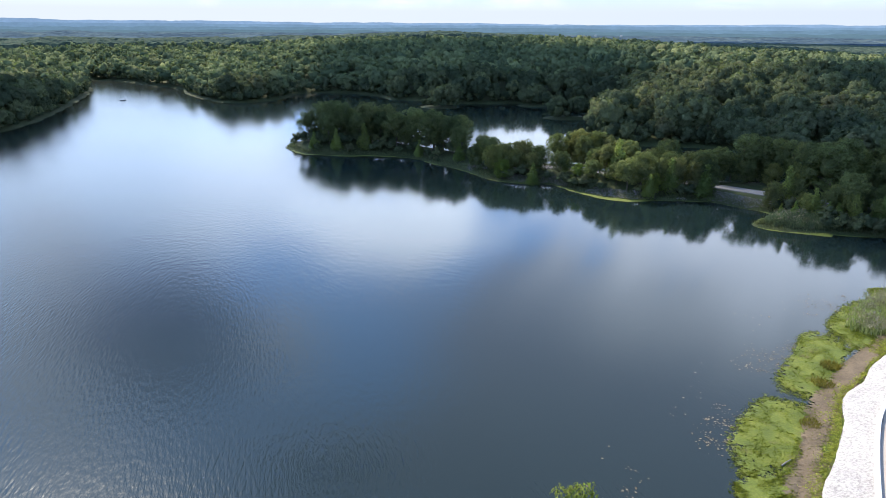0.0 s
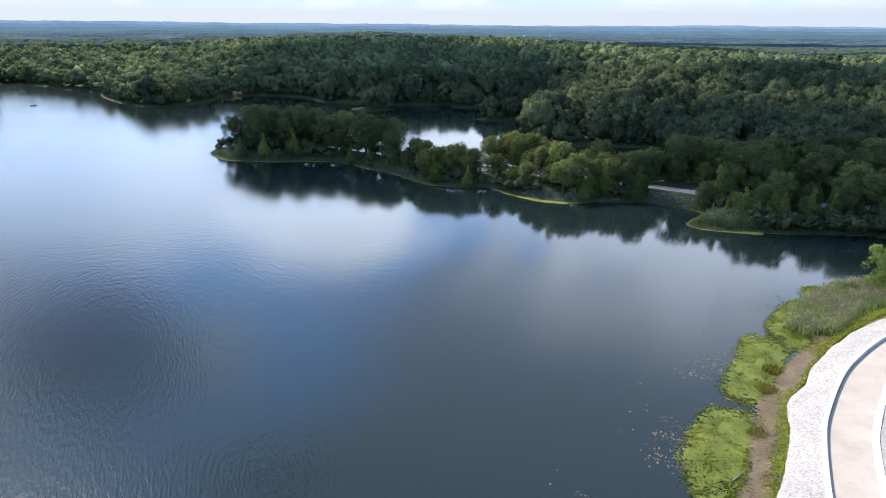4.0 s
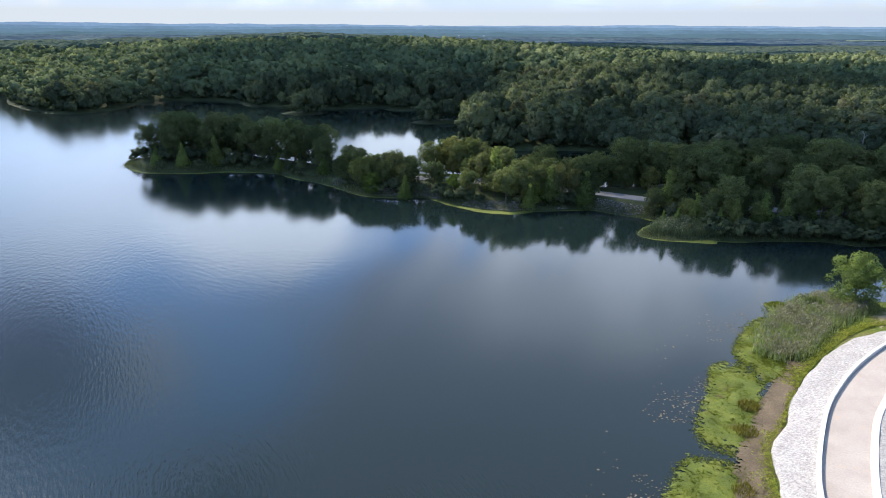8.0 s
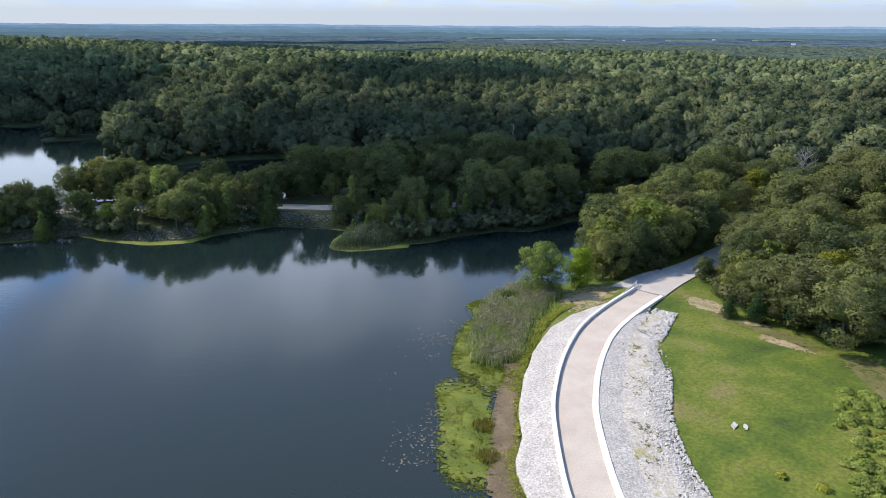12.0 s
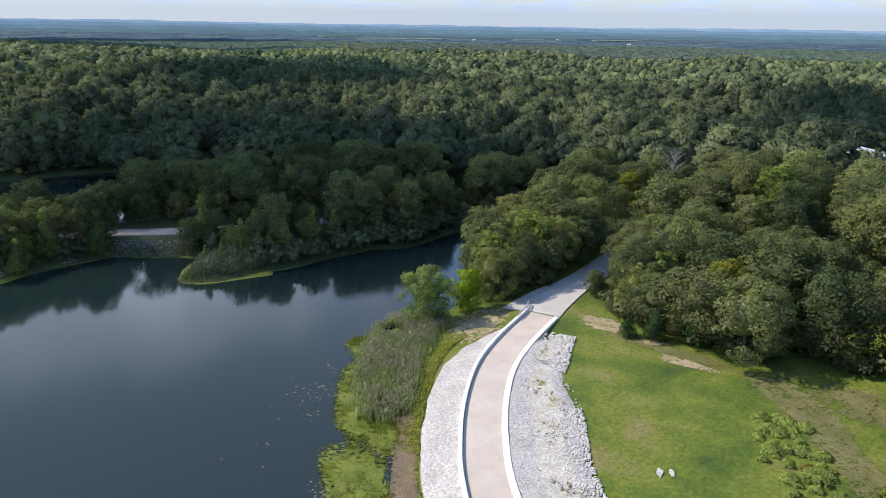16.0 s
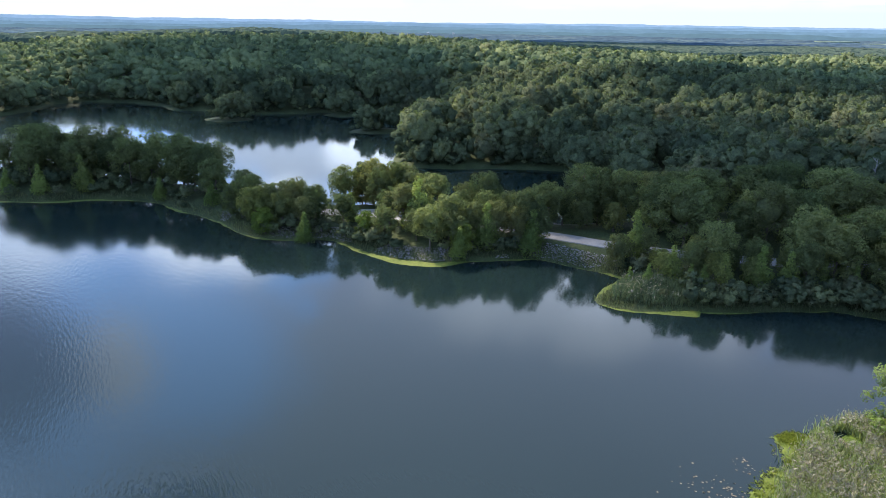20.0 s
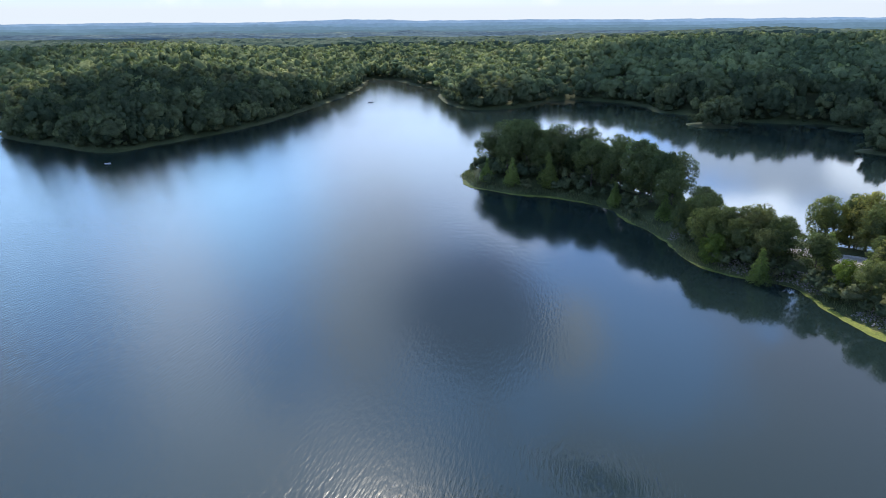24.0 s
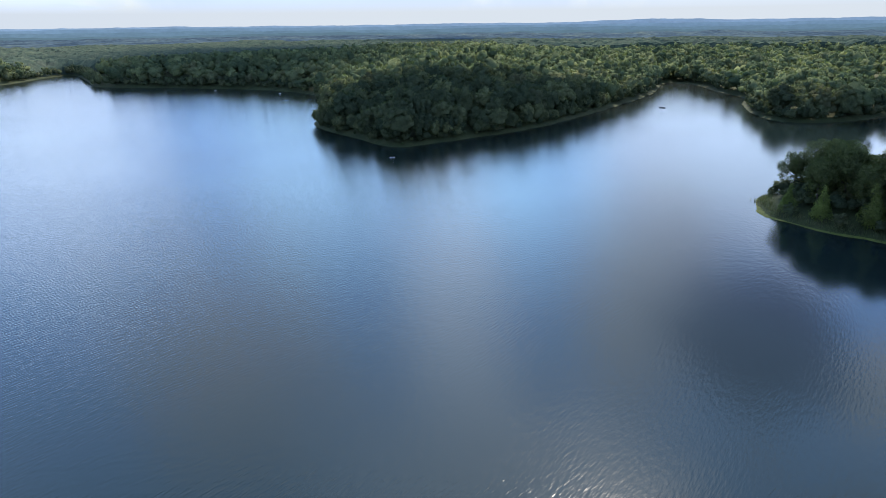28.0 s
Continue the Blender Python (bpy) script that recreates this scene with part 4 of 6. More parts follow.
WOOD_GAP = 8.4
nx_, ny_ = scatter(45, 200, 40, 225, WOOD_GAP, woods_ok)
dist = np.hypot(nx_ - 5, ny_ - 55)
order = np.argsort(dist)
NEAR_TREES = order[:230]
for i in NEAR_TREES:
    x, y = float(nx_[i]), float(ny_[i])
    p = rng.random() if y < 150 else 0.5 * rng.random()
    key = "brighttall0" if p > 0.93 else ("yellow0" if p > 0.90 else ("round2" if p > 0.8 else f"oak{int(rng.integers(5))}"))
    if dist[i] < 98 and key[:3] == "oak":
        key = f"fineoak{int(rng.integers(3))}"
    plant(key, x, y, float(rng.uniform(8.5, 15)) * (0.8 if key == "yellow0" else 1), "broad-leaved tree in the lakeside woods" if p <= 0.90 else "yellow-green tree among the darker woods", "trees of the lakeside woods", "woodland_tree", float(rng.uniform(1.05, 1.38)))
rest = order[230:]


def forest(name, label, x, y, heights, widths, templates, mat=None, category="woods"):
    """Many crowns joined: templates of (verts, faces) for a tree one metre high and wide."""
    z = ground_z(x, y)
    V, F, NV, TN, base = [], [], [], [], 0
    pick = rng.integers(len(templates), size=len(x))
    turn = rng.random(len(x)) * 6.28
    for t, (tv, tf, tn) in enumerate(templates):
        k = np.where(pick == t)[0]
        if not len(k):
            continue
        c, s = np.cos(turn[k])[:, None], np.sin(turn[k])[:, None]
        vx = (tv[None, :, 0] * c - tv[None, :, 1] * s) * widths[k][:, None] + x[k][:, None]
        vy = (tv[None, :, 0] * s + tv[None, :, 1] * c) * widths[k][:, None] + y[k][:, None]
        vz = tv[None, :, 2] * heights[k][:, None] + z[k][:, None]
        V.append(np.stack([vx, vy, vz], -1).reshape(-1, 3))
        NV.append(np.stack([tn[None, :, 0] * c - tn[None, :, 1] * s, tn[None, :, 0] * s + tn[None, :, 1] * c, np.repeat(tn[None, :, 2], len(k), 0)], -1).reshape(-1, 3))
        drift = 0.5 + 0.32 * wobble(x[k], y[k], 38, 3.0) + rng.normal(0, 0.24, len(k))
        TN.append(np.repeat(np.clip(drift, 0.02, 0.98), len(tv)))
        off = base + np.arange(len(k)) * len(tv)
        F.append((np.asarray(tf)[None] + off[:, None, None]).reshape(-1, 3))
        base += len(k) * len(tv)
    V, F = np.concatenate(V), np.concatenate(F)
    me = bpy.data.meshes.new(name)
    me.vertices.add(len(V)); me.vertices.foreach_set("co", V.astype(np.float32).ravel())
    me.loops.add(F.size); me.loops.foreach_set("vertex_index", F.astype(np.int32).ravel())
    me.polygons.add(len(F)); me.polygons.foreach_set("loop_start", np.arange(0, F.size, 3, dtype=np.int32))
    me.materials.append(mat or M_WOODS)
    me.polygons.foreach_set("use_smooth", np.ones(len(F), bool))
    me.update(calc_edges=True)
    me.attributes.new("tone", "FLOAT", "POINT").data.foreach_set("value", np.concatenate(TN).astype(np.float32))
    me.normals_split_custom_set_from_vertices(np.concatenate(NV).tolist())
    thing(name, label, category, kind="stuff", data=me)


def light_crown(n, size, lobes_n, stray=0.3, small=0.13, core=0.9):
    """A crown one metre high and wide: rounded boughs, each a lumpy shell, with leaf sprays over them."""
    lobes = [((0, 0, 0.50), 0.37)]
    lean = rng.random() * 6.28
    for k in range(lobes_n):
        u = -0.30 + 1.25 * (k + rng.random()) / lobes_n
        a = 2.4 * k + rng.random()
        q = math.sqrt(max(0, 1 - u * u)) * (0.30 + 0.09 * rng.random()) * (1 + 0.14 * math.cos(a - lean))
        lobes.append(((q * math.cos(a), q * math.sin(a), 0.55 + 0.33 * u), small + 0.07 * rng.random()))
    v, f, nv = leaf_cards(lobes, n, size, rng, 1.0, 0.5, 0.8, stray, 0.7)
    v, f, nv = [v], [f], [nv]
    base = 3 * n
    mid = np.array((0, 0, 0.42))
    for c, rad in lobes:
        turn = np.array(Euler(tuple(rng.random(3) * 6.28)).to_matrix())
        way = ICO1[0] @ turn.T
        pts = np.array(c) + way * rad * (core + 0.19 * rng.normal(size=(len(way), 1))) * (1, 1, 0.92)
        out = pts - mid
        out /= np.linalg.norm(out, axis=1)[:, None]
        q = 0.5 * way + 0.7 * out
        v.append(pts); f.append(ICO1[1] + base)
        nv.append(q / np.linalg.norm(q, axis=1)[:, None])
        base += len(way)
    return np.concatenate(v), np.concatenate(f), np.concatenate(nv)


MID = [light_crown(640, 0.040, 13, 0.16, 0.085, 0.84) for _ in range(6)]
FAR = [light_crown(56, 0.075, 4, 0.25, 0.12, 0.9) for _ in range(6)]

def ring_ok(r0, r1):
    def ok(x, y):
        r = np.hypot(x - 5, y - 50)
        az = np.degrees(np.arctan2(x - 5, y - 50))
        k = (r >= r0) & (r < r1) & (az > -103) & (az < 88)
        k[k] &= woods_ok(x[k], y[k])
        return k
    return ok


def build_woods():
    fx, fy = scatter(-460, 420, 30, 480, 10.2, ring_ok(0, 430))
    k = ~((fx > 45) & (fx < 200) & (fy > 40) & (fy < 225))
    mx, my = np.r_[fx[k], nx_[rest]], np.r_[fy[k], ny_[rest]]
    h = rng.uniform(9.5, 16.5, len(mx)) * (1 + 0.08 * wobble(mx, my, 35))
    forest("woods", "dense broad-leaved woods round the lake", mx, my, h, (5.0 + h * 0.60) * rng.uniform(0.75, 1.3, len(h)), MID)
    fx, fy = scatter(-900, 900, -200, 900, 12.0, ring_ok(430, 800))
    h = rng.uniform(9.5, 17, len(fx)) * (1 + 0.08 * wobble(fx, fy, 45))
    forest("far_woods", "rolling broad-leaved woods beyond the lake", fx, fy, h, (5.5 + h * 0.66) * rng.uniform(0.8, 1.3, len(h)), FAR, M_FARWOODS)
    # low boughs and saplings that hang over the water's edge
    def rim_ok(x, y):
        r = np.hypot(x - 5, y - 50)
        az = np.degrees(np.arctan2(x - 5, y - 50))
        k = (r < 1200) & (az > -103) & (az < 88) & (near_zone(x, y) < 0.05)
        k[k] &= ~((x[k] > -125) & (x[k] < 120) & (y[k] > 165) & (y[k] < 280))
        d = np.full(x.shape, -9.0)
        d[k] = shore_distance(x[k], y[k])
        return (d > 0.6) & (d < 8.0)
    sx, sy = scatter(-1200, 600, -300, 900, 4.8, rim_ok)
    ux, uy = scatter(-112, 46, 195, 275, 3.6, lambda a, b: causeway_ok(a, b) & (shore_distance(a, b) > 5.6) & (a < -34))
    uh = rng.uniform(2.2, 5.2, len(ux))
    forest("understory", "saplings and brush under the causeway's trees", ux, uy, uh, 2.2 + uh * 0.5, MID)
    far = np.hypot(sx - 5, sy - 50) > 430
    h = rng.uniform(4, 10.5, len(sx))
    for k, name, kinds in ((~far, "shore_thicket", MID), (far, "far_shore_thicket", FAR)):
        forest(name, "saplings and low boughs overhanging the water's edge", sx[k], sy[k], h[k], 2.8 + h[k] * 0.52, kinds)


build_woods()


def domes(x, y, cell):
    """Height of a field of jittered domes, 0 to 1, one in each cell."""
    best = np.zeros(x.shape)
    i0, j0 = np.floor(x / cell), np.floor(y / cell)
    for di in (-1, 0, 1):
        for dj in (-1, 0, 1):
            i, j = i0 + di, j0 + dj
            h1 = np.modf(np.abs(np.sin(i * 12.9898 + j * 78.233) * 43758.5453))[0]
            h2 = np.modf(np.abs(np.sin(i * 39.346 + j * 11.135) * 24634.6345))[0]
            cx, cy = (i + 0.15 + 0.7 * h1) * cell, (j + 0.15 + 0.7 * h2) * cell
            q = ((x - cx) ** 2 + (y - cy) ** 2) / (0.72 * cell) ** 2
            best = np.maximum(best, np.sqrt(np.clip(1 - q, 0, 1)) * (0.7 + 0.3 * h2))
    return best


def canopy_sheet(name, r0, r1, da, grow, cell, mat, label, lump=5.5, smooth=False):
    """Unbroken treetops far out: a lumpy sheet in rings."""
    az = np.radians(np.arange(-112, 97, da))
    r = [r0]
    while r[-1] < r1:
        r.append(r[-1] * grow)
    R, A = np.meshgrid(np.array(r), az, indexing="ij")
    x, y = 5 + R * np.sin(A), 50 + R * np.cos(A)
    d = shore_distance(x.ravel(), y.ravel()).reshape(x.shape) if r0 < 1000 else np.full(x.shape, 500.0)
    z = ground_z(x.ravel(), y.ravel(), d.ravel()).reshape(x.shape)
    z = np.where(d > 4, z + 9 * np.sqrt(np.clip(d / 16, 0, 1)) + np.clip(d / 16, 0, 1) * lump * domes(x, y, cell) + rng.normal(0, 0.35, x.shape) + 1.5 * wobble(x, y, 60), -1.0)
    z[0] -= 12
    n = len(az)
    i = (np.arange(len(r) - 1)[:, None] * n + np.arange(n - 1)[None]).ravel()
    me = mesh_from(name, np.stack([x, y, z], -1).reshape(-1, 3), np.stack([i, i + n, i + n + 1, i + 1], 1), mat, smooth)
    tone = np.modf(np.abs(np.sin(np.floor(x / cell) * 12.9898 + np.floor(y / cell) * 78.233) * 43758.5453))[0]
    me.attributes.new("tone", "FLOAT", "POINT").data.foreach_set("value", tone.ravel().astype(np.float32))
    thing(name, label, "woods", kind="stuff", data=me)


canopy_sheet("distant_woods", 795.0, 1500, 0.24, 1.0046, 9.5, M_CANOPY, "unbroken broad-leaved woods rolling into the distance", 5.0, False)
canopy_sheet("remote_woods", 1490.0, 2750, 0.3, 1.0085, 16, M_FAR_HAZED, "remote woods on low hills, coloured blue-green for haze", 4.0, True)

# ridges to the horizon, haze painted on as ever bluer, paler colour
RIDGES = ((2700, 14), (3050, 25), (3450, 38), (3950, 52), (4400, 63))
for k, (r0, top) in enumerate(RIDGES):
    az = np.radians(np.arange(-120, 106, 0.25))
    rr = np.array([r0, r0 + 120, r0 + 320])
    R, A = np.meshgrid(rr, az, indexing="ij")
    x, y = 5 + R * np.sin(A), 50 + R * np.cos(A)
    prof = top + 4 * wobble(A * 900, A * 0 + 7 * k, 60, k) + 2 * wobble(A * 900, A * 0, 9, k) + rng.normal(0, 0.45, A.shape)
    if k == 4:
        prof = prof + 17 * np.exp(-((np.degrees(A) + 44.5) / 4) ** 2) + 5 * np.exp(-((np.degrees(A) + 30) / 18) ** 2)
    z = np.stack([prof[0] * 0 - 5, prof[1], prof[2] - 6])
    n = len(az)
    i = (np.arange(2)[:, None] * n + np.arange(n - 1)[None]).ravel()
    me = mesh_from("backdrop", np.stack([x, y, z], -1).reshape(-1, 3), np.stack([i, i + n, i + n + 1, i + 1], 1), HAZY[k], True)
    thing("backdrop", "wooded ridge on the horizon, haze blue painted into its colour", "hills", kind="structure", data=me)

# ---- shore plants ----


def shrubs():
    def ok(x, y):
        d = shore_distance(x, y)
        k = (d > 0.8) & (d < 4.2) & (near_zone(x, y) < 0.35) & (np.hypot(x - 5, y - 50) < 520) & (y > 60)
        k &= ~((x < -36) & (x > -112) & (y < 252) & (wobble(x, y, 5, 1.0) > -0.1))
        k &= ~((np.hypot(x - 45, y - 176) < 9)) & ~((x > 33) & (x < 50) & (y > 185) & (y < 205))
        return k & (wobble(x, y, 7) > -0.35)
    x1, y1 = scatter(-120, 145, 140, 300, 2.9, ok)
    x3, y3 = scatter(57, 140, 150, 182, 1.9, lambda a, b: (shore_distance(a, b) > 0.2) & (shore_distance(a, b) < 4.5) & (near_zone(a, b) < 0.35))
    x1, y1 = np.r_[x1, x3], np.r_[y1, y3]
    x2, y2 = scatter(-470, 60, 190, 560, 3.2, lambda a, b: ok(a, b) & ~((a > -120) & (b < 300)))
    x, y = np.r_[x1, x2], np.r_[y1, y2]
    h = rng.uniform(1.3, 4.2, len(x))
    forest("shore_shrubs", "low shrubs and saplings along the wooded shore", x, y, h, h * 1.25, SHRUB)


SHRUB = [light_crown(190, 0.075, 6, 0.25, 0.12, 0.7) for _ in range(4)]
shrubs()


def blades(name, label, x, y, z, hmin, hmax, width, mat, lean=0.38, category="reeds", head=0.0):
    """Upright tapering blades, a bent pair of triangles each, some with a fuzzy head."""
    n = len(x)
    a = rng.random(n) * 6.283
    h = rng.uniform(hmin, hmax, n)
    sx, sy = np.cos(a) * width, np.sin(a) * width
    lx, ly = rng.normal(0, lean, n) * h, rng.normal(0, lean, n) * h
    v = np.stack([np.stack([x - sx, y - sy, z - 0.1], 1), np.stack([x + sx, y + sy, z - 0.1], 1),
                  np.stack([x + 0.35 * lx + 0.7 * sx, y + 0.35 * ly + 0.7 * sy, z + 0.6 * h], 1), np.stack([x + lx, y + ly, z + h], 1),
                  np.stack([x + 0.35 * lx - 0.7 * sx, y + 0.35 * ly - 0.7 * sy, z + 0.6 * h], 1)], 1).reshape(-1, 3)
    f = (np.array([[0, 1, 2], [0, 2, 4], [4, 2, 3]])[None] + 5 * np.arange(n)[:, None, None]).reshape(-1, 3)
    me = mesh_from(name, v, f, mat)
    me.attributes.new("tone", "FLOAT", "POINT").data.foreach_set("value", np.repeat(rng.random(n), 5).astype(np.float32))
    thing(name, label, category, kind="stuff", data=me)


def fill(poly, n):
    """n random spots inside a plan outline."""
    p = np.array(poly, float)
    out = np.zeros((0, 2))
    while len(out) < n:
        q = rng.uniform(p.min(0), p.max(0), (n, 2))
        out = np.concatenate([out, q[inside(p, q[:, 0], q[:, 1])]])
    return out[:n, 0], out[:n, 1]


def weed_sprays(name, label, x, y, mat, low=0.25, rise=0.3, leaf=1.0):
    """Soft low mounds of small leaf sprays."""
    n = len(x)
    mound = low + rise * np.clip(wobble(x, y, 0.9, 2.0) + 0.4, 0, 1.3)
    z = np.maximum(ground_z(x, y), 0.0) + mound * rng.uniform(0.3, 1.0, n)
    s = leaf * rng.uniform(0.10, 0.24, n)
    v = (np.stack([x, y, z], 1)[:, None] + rng.normal(size=(n, 3, 3)) * s[:, None, None] * np.array([1, 1, 0.55])).reshape(-1, 3)
    tri = v.reshape(-1, 3, 3)
    back = np.cross(tri[:, 1] - tri[:, 0], tri[:, 2] - tri[:, 0])[:, 2] < 0
    tri[back] = tri[back][:, ::-1]
    v = tri.reshape(-1, 3)
    me = mesh_from(name, v, np.arange(3 * n).reshape(-1, 3), mat, True)
    me.attributes.new("tone", "FLOAT", "POINT").data.foreach_set("value", np.repeat(rng.random(n), 3).astype(np.float32))
    up_ = rng.normal(0, 0.35, (n, 3)) + (0, 0, 1)
    me.normals_split_custom_set_from_vertices(np.repeat(up_ / np.linalg.norm(up_, axis=1)[:, None], 3, 0).tolist())
    thing(name, label, "weeds", kind="stuff", data=me)


def reed_tops(name, label, x, y, h):
    """Feathery heads: small ragged tufts about h metres up, thicker in drifts."""
    k = (wobble(x, y, 1.9, 3.0) + rng.normal(0, 0.35, len(x))) > -0.15
    x, y = x[k], y[k]
    n = len(x)
    z = np.maximum(ground_z(x, y), 0) + h * rng.uniform(0.75, 1.2, n) + 0.2 * wobble(x, y, 1.1)
    s = rng.uniform(0.08, 0.18, n)
    v = (np.stack([x, y, z], 1)[:, None] + rng.normal(size=(n, 3, 3)) * s[:, None, None] * np.array([0.8, 0.8, 1.0])).reshape(-1, 3)
    me = mesh_from(name, v, np.arange(3 * n).reshape(-1, 3), M_REEDHEAD)
    me.attributes.new("tone", "FLOAT", "POINT").data.foreach_set("value", np.repeat(rng.random(n), 3).astype(np.float32))
    thing(name, label, "reeds", kind="stuff", data=me)


REED_BED = curve([(55, 128), (61, 133.5), (68, 134.5), (72, 129), (66, 124), (57.5, 117.8), (51, 110.5), (46.5, 107.5), (43, 110.5), (48, 120), (52, 125), (55, 128)], 4)
REED_BED = np.array(REED_BED)
REED_BED = REED_BED.mean(0) + (REED_BED - REED_BED.mean(0)) * 0.9
x, y = fill(REED_BED, 15000)
x, y = x + rng.normal(0, 0.7, len(x)), y + rng.normal(0, 0.7, len(x))
keep = (wobble(x, y, 2.4) > -0.75) & (wobble(x, y, 0.8, 2.0) > -0.9)
x, y = x[keep], y[keep]
blades("reed_bed", "dense grey-green reeds with tan heads on the shore", x, y, np.maximum(ground_z(x, y), 0), 0.7, 1.6, 0.055, M_REED, 0.3)
reed_tops("reed_heads", "tan feathery heads over the reeds", x, y, 1.35)
SPIT = curve([(44.5, 171), (48.5, 169), (58, 168.6), (64, 169.5), (62, 176), (55, 181), (50, 181.5), (47.5, 178), (45, 173)], 4)
x, y = fill(SPIT, 6500)
M_SPITREED = leaves("spit_reed_blades", (0.085, 0.115, 0.070), (0.17, 0.20, 0.135), glow=0.4)
blades("spit_reeds", "blue-green reeds covering the low spit", x, y, np.maximum(ground_z(x, y), 0), 0.8, 1.6, 0.07, M_SPITREED)
reed_tops("spit_reed_heads", "tan feathery heads over the spit's reeds", x[::4], y[::4], 1.4)


def fringe(lo, hi, count, inset, spread):
    """Spots along a run of the shore, set inland by about inset metres."""
    line = LAKE[lo:hi]
    k = rng.random(count) * (len(line) - 1.001)
    i = k.astype(int)
    p = line[i] + (line[i + 1] - line[i]) * (k - i)[:, None]
    t = line[i + 1] - line[i]
    t /= np.linalg.norm(t, axis=1)[:, None]
    s = inset + rng.normal(0, spread, count)
    return p[:, 0] + s * t[:, 1], p[:, 1] - s * t[:, 0]


N0 = 4 * len(SHORE_NEAR)
N1 = N0 + 4 * len(SHORE_INLET)
N2 = N1 + 4 * len(SHORE_CAUSEWAY)
x, y = fringe(N0, N2 + 4, 9000, 1.5, 0.9)
blades("bank_grass", "tufted grey-green grasses along the causeway bank", x, y, np.maximum(ground_z(x, y), 0), 0.4, 1.0, 0.055, M_BANKGRASS, category="grass")


def mat_sheet(name, label, outline, mat, z=0.035, rough=0.5, category="algae", ragged=0.6):
    """A floating mat: ragged outline, slightly domed, with a turned-down rim."""
    c = curve(list(outline) + [outline[0]], 20)[:-1]
    n = len(c)
    e = wobble(c[:, 0], c[:, 1], 0.55, 1.0) * ragged + wobble(c[:, 0], c[:, 1], 0.2, 2.0) * ragged * 0.5
    mid = c.mean(0)
    way = c - mid
    c = c + way / np.linalg.norm(way, axis=1)[:, None] * e[:, None]
    rings = [1.0, 0.985, 0.8, 0.55, 0.3]
    v, f = [], []
    for k, q in enumerate(rings):
        p = mid + (c - mid) * q
        zz = np.full(n, -0.05) if k == 0 else z + 0.03 * (wobble(p[:, 0], p[:, 1], 0.7) + 1)
        v.append(lift(p, zz))
    for k in range(len(rings) - 1):
        f += [[k * n + i, k * n + (i + 1) % n, (k + 1) * n + (i + 1) % n, (k + 1) * n + i] for i in range(n)]
    v = np.concatenate(v + [np.array([[mid[0], mid[1], z + 0.03]])])
    f += [[(len(rings) - 1) * n + i, (len(rings) - 1) * n + (i + 1) % n, len(v) - 1] for i in range(n)]
    me = mesh_from(name, v, f, mat, True)
    rim = np.concatenate([np.full(n, q) for q in (-0.12, -0.05, 0.10, 0.22, 0.25)] + [np.array([0.25])])
    me.attributes.new("rim", "FLOAT", "POINT").data.foreach_set("value", rim.astype(np.float32))
    return thing(name, label, category, "algae mats by the near shore", data=me)


MATS = [
    [(19.3, 68), (19.4, 74), (21.8, 79.5), (25, 84.5), (27.5, 84.6), (30.5, 82.6), (28.5, 77.5), (26.5, 73.5), (24, 69)],
    [(18.2, 60), (18.3, 65), (19.8, 67.5), (22.5, 67.8), (23, 64), (21.5, 60)],
    [(28.4, 88.5), (29, 92.5), (33, 100.5), (36, 107), (39.2, 106.8), (41, 103.2), (37.5, 96.5), (34.2, 89.5), (31.5, 86.5)],
    [(40.5, 108.5), (41.2, 112.5), (45.5, 119.5), (49.5, 123.5), (52, 122), (48, 114.5), (46, 109), (43.5, 106.5)],
    [(52, 125.5), (53, 129.5), (55.5, 131), (57, 129.5), (55, 126.2)],
    [(41, 104.5), (42.5, 108), (46, 112.5), (50.5, 116.5), (53, 115), (49.5, 110), (46.5, 105.5), (43.5, 102.6)],
]
M_MATWEED = leaves("mat_weed", (0.102, 0.134, 0.022), (0.178, 0.198, 0.042), glow=0.45)
for outline in MATS:
    mat_sheet("algae_mat", "bright yellow-green mat of floating weed at the shore", (lambda c: c.mean(0) + (c - c.mean(0)) * 1.14)(np.array(outline)).tolist(), M_MAT)
    x, y = fill((lambda c: c.mean(0) + (c - c.mean(0)) * 1.10)(curve(list(outline) + [outline[0]], 4)), 15000)
    x, y = x + rng.normal(0, 0.35, len(x)), y + rng.normal(0, 0.35, len(x))
    keep = wobble(x, y, 1.6, 4.0) + wobble(x, y, 0.6, 1.0) > -0.55
    weed_sprays("weed_tufts", "short yellow-green weed standing in the floating mats", x[keep], y[keep], M_MATWEED, 0.03, 0.07, 0.5)
x, y = np.concatenate([np.stack(fill((lambda c: c.mean(0) + (c - c.mean(0)) * 1.18)(np.array(o)), 1500), 1) for o in MATS]).T
n = len(x)
r_ = rng.uniform(0.03, 0.11, n)
a = np.arange(6) / 6 * 6.283
v = np.stack([x[:, None] + r_[:, None] * np.cos(a) * (0.7 + 0.6 * rng.random((n, 6))), y[:, None] + r_[:, None] * np.sin(a) * (0.7 + 0.6 * rng.random((n, 6))), np.full((n, 6), 0.022)], -1).reshape(-1, 3)
thing("algae_scraps", "scraps of green weed drifting round the mats", "algae", kind="stuff", data=mesh_from("algae_scraps", v, np.arange(6)[None] + 6 * np.arange(n)[:, None], M_ALGAE))
M_BROWNWEED = leaves("brown_weed", (0.13, 0.115, 0.03), (0.22, 0.175, 0.06), glow=0.45)
